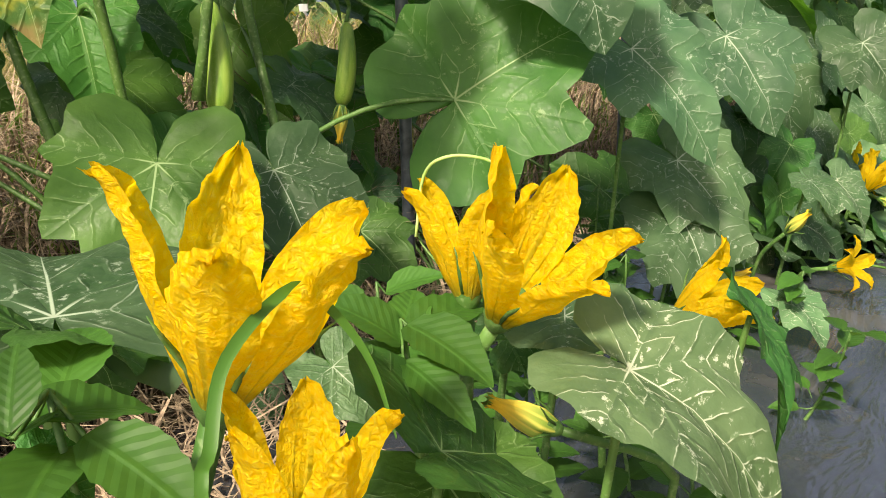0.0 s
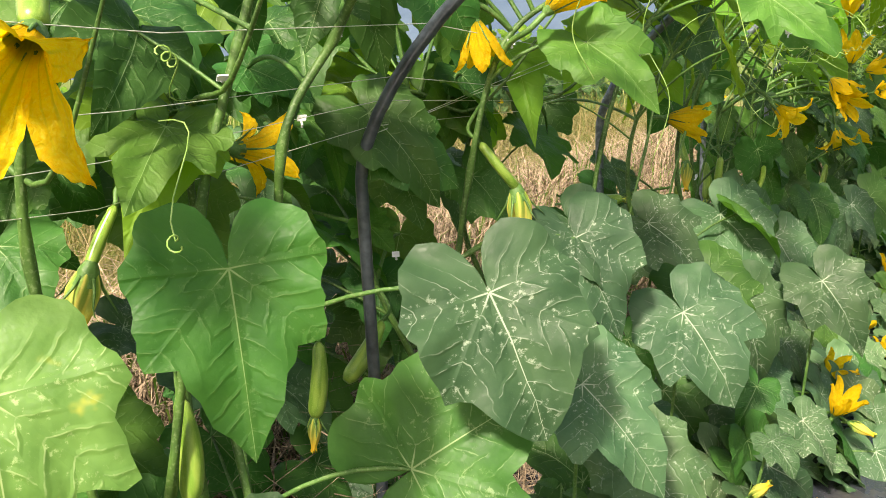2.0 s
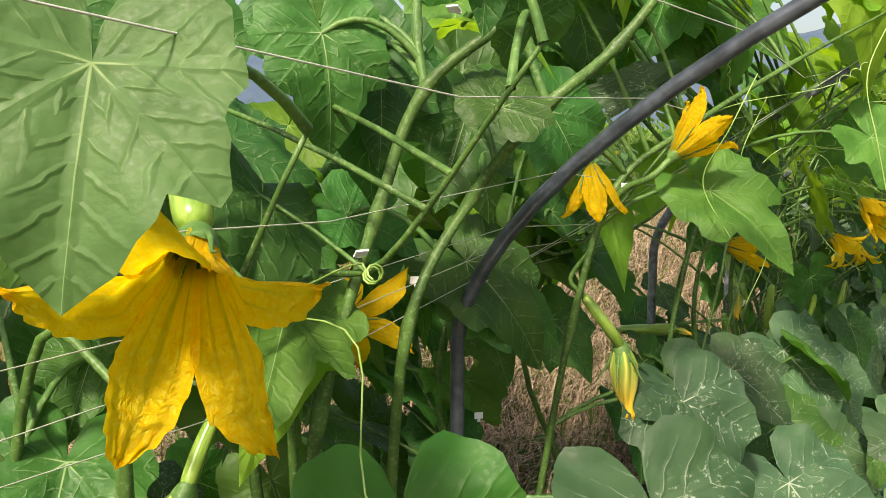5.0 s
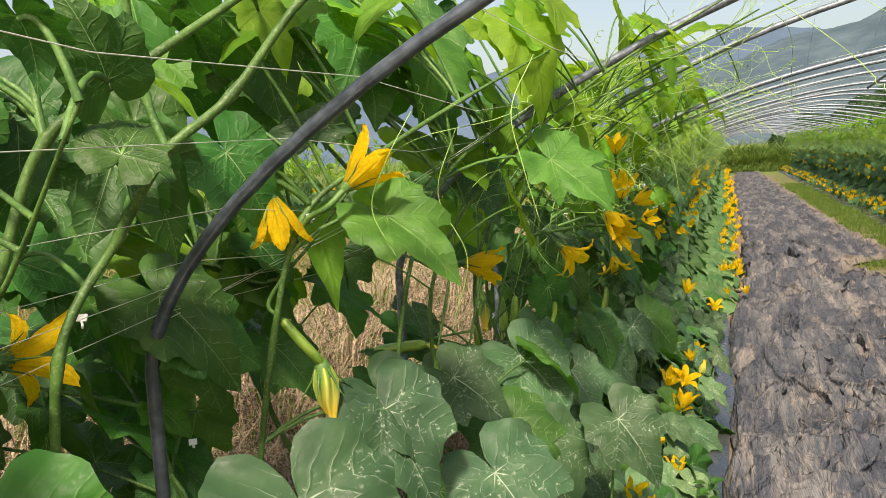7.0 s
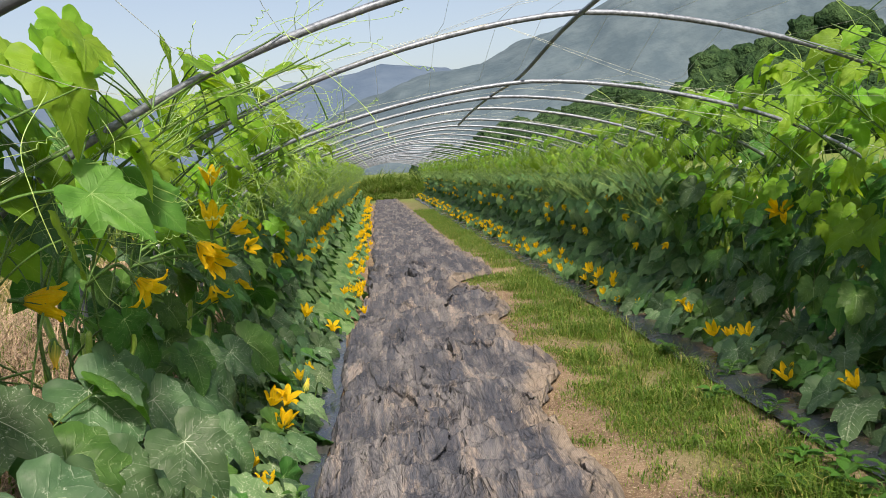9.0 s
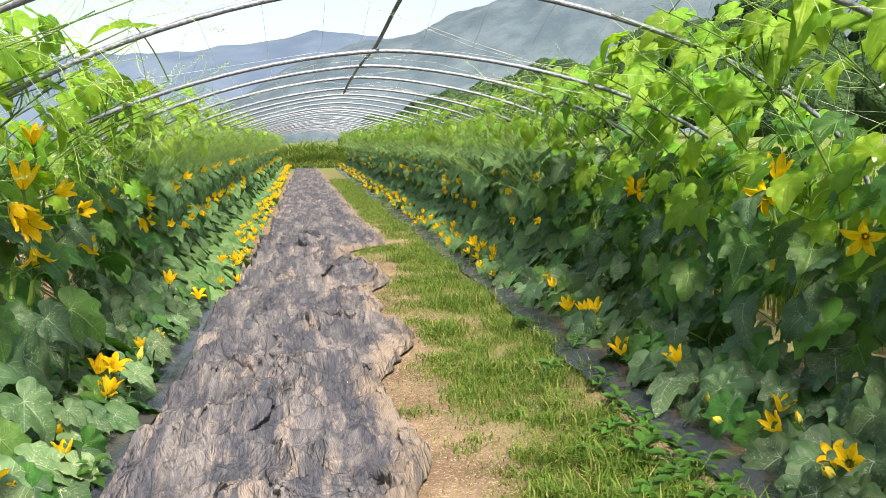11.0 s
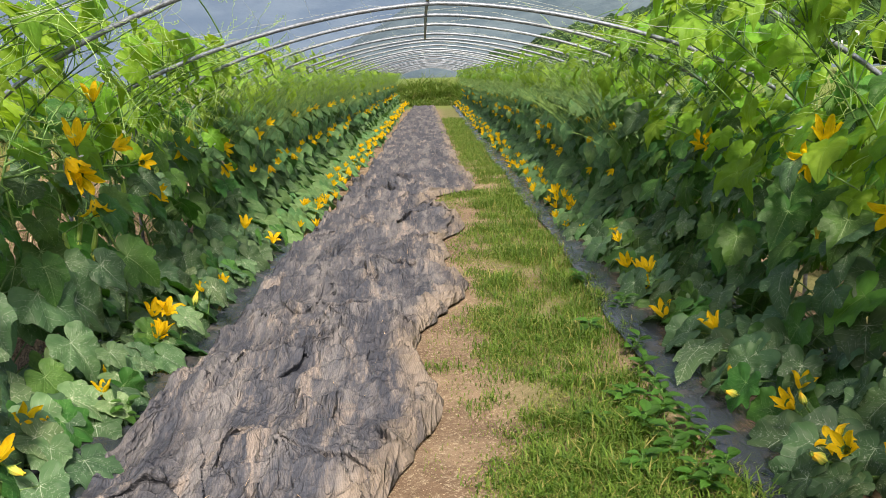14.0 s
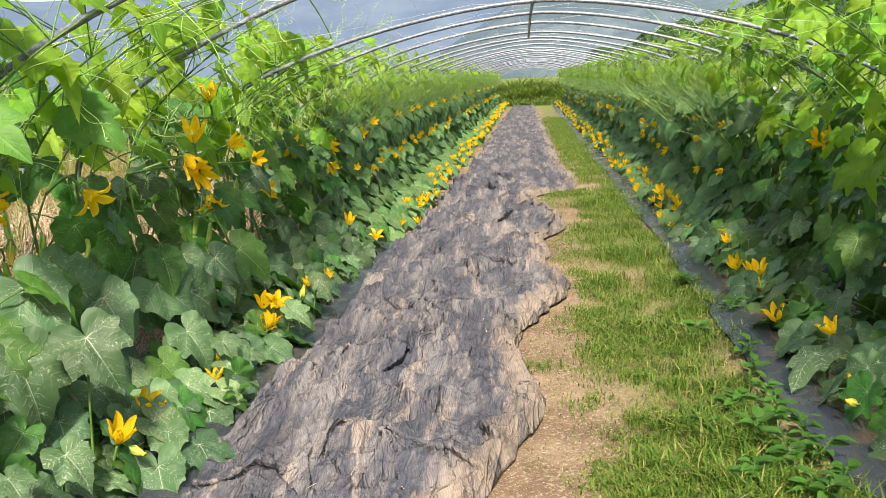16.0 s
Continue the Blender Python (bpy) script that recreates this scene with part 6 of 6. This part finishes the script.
# withered leaves lying low along the right-hand film
for k in range(14):
    rnd = random.Random(820 + k)
    x, y, a = rnd.uniform(2.66, 2.9), 2.1 + 0.33 * k + rnd.uniform(-0.1, 0.1), rnd.uniform(2.2, 4.2)
    z, long = rnd.uniform(0.07, 0.14), rnd.uniform(0.08, 0.13)
    placed_leaf((OLD + YELLOWED)[k % 8], (x, y, z), (x + long * math.cos(a), y + long * math.sin(a), z - 0.03), (rnd.uniform(-0.4, 0.1), rnd.uniform(-0.5, 0.2), 1), 1.0)

# ---- weeds, clips and loose ends ----


def weed(foot, top, pairs, label):
    """An upright weed with serrated leaves, each from a place on the stem to its tip."""
    root = new("weed")
    root.location = foot
    tagged(root, label, "weed")
    part("stem", tube(bmesh.new(), [p - root.location for p in bend(foot, top, 0.0, 8, (0.012, 0.01, 0))], [0.0035 - 0.0002 * i for i in range(9)], 6), STEM, root)
    for k, (a, b) in enumerate(pairs):
        a, b = Vector(a), Vector(b)
        sited("leaf", WEED_LEAVES[k % 3], root, axes(a, b - a, (0.25, -0.2, 1), (b - a).length * 1.05, 1.15))
        near = min((root.location.lerp(Vector(top), u / 10) for u in range(3, 11)), key=lambda p: (p - a).length)
        part("leaf_stalk", tube(bmesh.new(), [near - root.location, a - root.location], 0.0013, 4, False), STEM, root)


def wild_weed(x, y, tall, seed):
    """A bushy weed with paired leaves up its stem."""
    rnd = random.Random(seed)
    foot, top = Vector((x, y, 0)), Vector((x + rnd.uniform(-0.05, 0.08), y + rnd.uniform(-0.05, 0.05), tall))
    pairs = []
    for k in range(6):
        p = foot.lerp(top, 0.3 + 0.13 * k)
        a = rnd.uniform(0, 3.14)
        for s in (0, math.pi):
            d = Vector((math.cos(a + s), math.sin(a + s), rnd.uniform(0.1, 0.6)))
            pairs.append((p + d * 0.012, p + d * rnd.uniform(0.05, 0.085)))
    weed(foot, top, pairs, "small bushy green weed with serrated leaves")


weed((-0.14, 0.32, 0.0), (-0.176, 0.353, 0.503), [
    ((-0.156, 0.326, 0.484), (-0.090, 0.310, 0.473)),
    ((-0.170, 0.345, 0.487), (-0.202, 0.315, 0.534)),
    ((-0.170, 0.347, 0.491), (-0.192, 0.397, 0.520)),
    ((-0.167, 0.351, 0.494), (-0.144, 0.424, 0.513)),
    ((-0.170, 0.352, 0.500), (-0.096, 0.343, 0.492)),
    ((-0.169, 0.343, 0.481), (-0.195, 0.329, 0.492)),
], "green weed with serrated leaves among the flowers")
weed((-0.15, 0.05, 0.0), (-0.158, 0.066, 0.572), [
    ((-0.143, 0.070, 0.553), (-0.077, 0.074, 0.542)),
    ((-0.185, 0.087, 0.554), (-0.220, 0.129, 0.578)),
    ((-0.156, 0.056, 0.562), (-0.159, 0.124, 0.553)),
    ((-0.127, 0.030, 0.577), (-0.153, 0.052, 0.605)),
    ((-0.142, 0.039, 0.566), (-0.175, 0.069, 0.564)),
    ((-0.161, 0.072, 0.541), (-0.120, 0.023, 0.556)),
], "green weed with broad serrated leaves beside a flower")
for k, (x, y, tall) in enumerate(((-0.42, 1.05, 0.33), (-0.36, 1.22, 0.3), (-0.48, 1.35, 0.38), (-0.33, 0.75, 0.36), (-0.45, 0.62, 0.42), (-0.55, 1.7, 0.3), (-0.3, 1.5, 0.2), (-0.4, 2.1, 0.25), (-0.35, 2.5, 0.25), (0.1, 3.1, 0.14), (2.4, 2.9, 0.1), (2.38, 2.5, 0.1), (2.3, 2.75, 0.1), (2.36, 3.3, 0.09), (2.4, 3.9, 0.09), (2.3, 2.4, 0.1), (-1.05, 0.7, 0.3), (-1.15, 1.1, 0.25), (-1.0, 1.5, 0.3), (-1.3, 0.4, 0.3), (-1.1, 1.9, 0.25), (-1.2, 2.6, 0.3), (-0.95, 0.2, 0.35), (2.2, 2.9, 0.1), (2.48, 4.6, 0.12), (2.4, 5.3, 0.1), (2.3, 2.45, 0.1), (2.22, 2.62, 0.08), (2.36, 2.7, 0.11), (2.28, 3.0, 0.09), (2.36, 3.1, 0.1), (2.2, 3.2, 0.07), (2.36, 3.55, 0.08), (2.25, 4.2, 0.07), (2.1, 2.55, 0.07), (2.05, 3.0, 0.06))):
    wild_weed(x, y, tall, 700 + k)
for k in range(16):
    rnd = random.Random(900 + k)
    wild_weed(rnd.uniform(-0.5, -0.02), rnd.uniform(0.45, 1.7), rnd.uniform(0.14, 0.34), 760 + k)


def grass_leaf():
    """A long arching grass blade with a folded rib."""
    pts = smooth_path([(-0.02, 0.03, 0.0), (-0.04, 0.04, 0.35), (-0.051, 0.052, 0.545), (-0.060, 0.067, 0.571), (-0.071, 0.089, 0.596), (-0.071, 0.129, 0.613), (-0.062, 0.144, 0.598), (-0.050, 0.153, 0.573), (-0.038, 0.153, 0.540)], 5)
    bm = bmesh.new()
    lay = bm.loops.layers.uv.new("shape")
    rows = []
    for i, p in enumerate(pts):
        s = i / (len(pts) - 1)
        d = (pts[min(i + 1, len(pts) - 1)] - pts[max(i - 1, 0)]).normalized()
        side = d.cross(Vector((0.75, -0.6, 0.25))).normalized() * 0.0027 * math.sin(math.pi * (0.12 + 0.86 * s)) ** 0.6
        rows.append([bm.verts.new(p + side * u + Vector((0, 0, 0.0015)) * abs(u)) for u in (-1, 0, 1)])
    for a, b in zip(rows, rows[1:]):
        for k in (0, 1):
            f = bm.faces.new((a[k], a[k + 1], b[k + 1], b[k]))
            f.smooth = True
    tagged(new("grass_blade", mesh_of(bm, "grass_blade", WEED)), "long green grass blade arching over a yellow flower", "grass")


grass_leaf()
arc = smooth_path([(-0.207, 0.421, 0.545), (-0.207, 0.435, 0.593), (-0.188, 0.439, 0.609), (-0.165, 0.453, 0.608), (-0.143, 0.452, 0.601), (-0.132, 0.454, 0.586)], 5)
arc_root = owner(arc[0])
part("tendril", tube(bmesh.new(), [p - arc_root.location for p in arc], 0.0014, 5), TENDRIL, arc_root)


# light shoots hanging from the arches
for k in range(26):
    rnd = random.Random(160 + k)
    x, y = rnd.uniform(-0.45, 0.05), 1.5 + 0.22 * k
    top = hoop_height(x, 2.0 if y < 4 else 1.84)
    long = rnd.uniform(0.15, 0.5)
    root = owner((x, y, 1.5))
    part("tendril", tube(bmesh.new(), smooth_path([Vector((x + rnd.gauss(0, 0.03), y + rnd.gauss(0, 0.03), top - long * i / 3)) - root.location for i in range(4)], 8), 0.0012, 4), TENDRIL, root)


def clip(at, turn, tip):
    """A white tape clip: a small bent tab with rounded corners."""
    bm = bmesh.new()
    bmesh.ops.create_cube(bm, size=1.0)
    bmesh.ops.scale(bm, vec=(0.016, 0.0025, 0.012), verts=bm.verts)
    bmesh.ops.bevel(bm, geom=bm.edges[:], offset=0.0008, segments=1)
    tube(bm, [(0, 0, -0.006), (0.002, 0.003, -0.012), (0.0, 0.008, -0.013)], 0.0022, 6)
    ob = new("clip", mesh_of(bm, "clip", CLIP, False))
    ob.matrix_basis = pose(*at, tip, 0, turn)
    tagged(ob, "small white plastic tape clip tying a stem to the twine", "clip", "clips on the vines")


for at, turn, tip in (((-0.635, 1.02, 1.275), 30, 20), ((-0.68, 0.815, 1.216), 60, 50), ((-0.75, 1.05, 1.141), 20, -40), ((-0.58, 1.497, 1.256), 30, 10), ((-0.82, 1.39, 0.821), 40, 0), ((-0.70, 0.60, 1.42), 50, 70), ((-0.79, 0.76, 0.80), 20, 0), ((-0.80, 0.98, 0.72), 10, 10), ((-0.62, 0.93, 1.50), 0, 60)):
    clip(at, turn, tip)
for k in range(40):
    rnd = random.Random(260 + k)
    x, y = rnd.uniform(-0.6, -0.05), rnd.uniform(1.6, 6.5)
    if k > 24:
        x = 2.95 + rnd.uniform(-0.1, 0.5)
    clip((x, y, hoop_height(x, 2.0 if y < 4 else 1.84) - rnd.choice((0.012, 0.03, 0.3, 0.5))), rnd.uniform(0, 180), rnd.uniform(-60, 60))
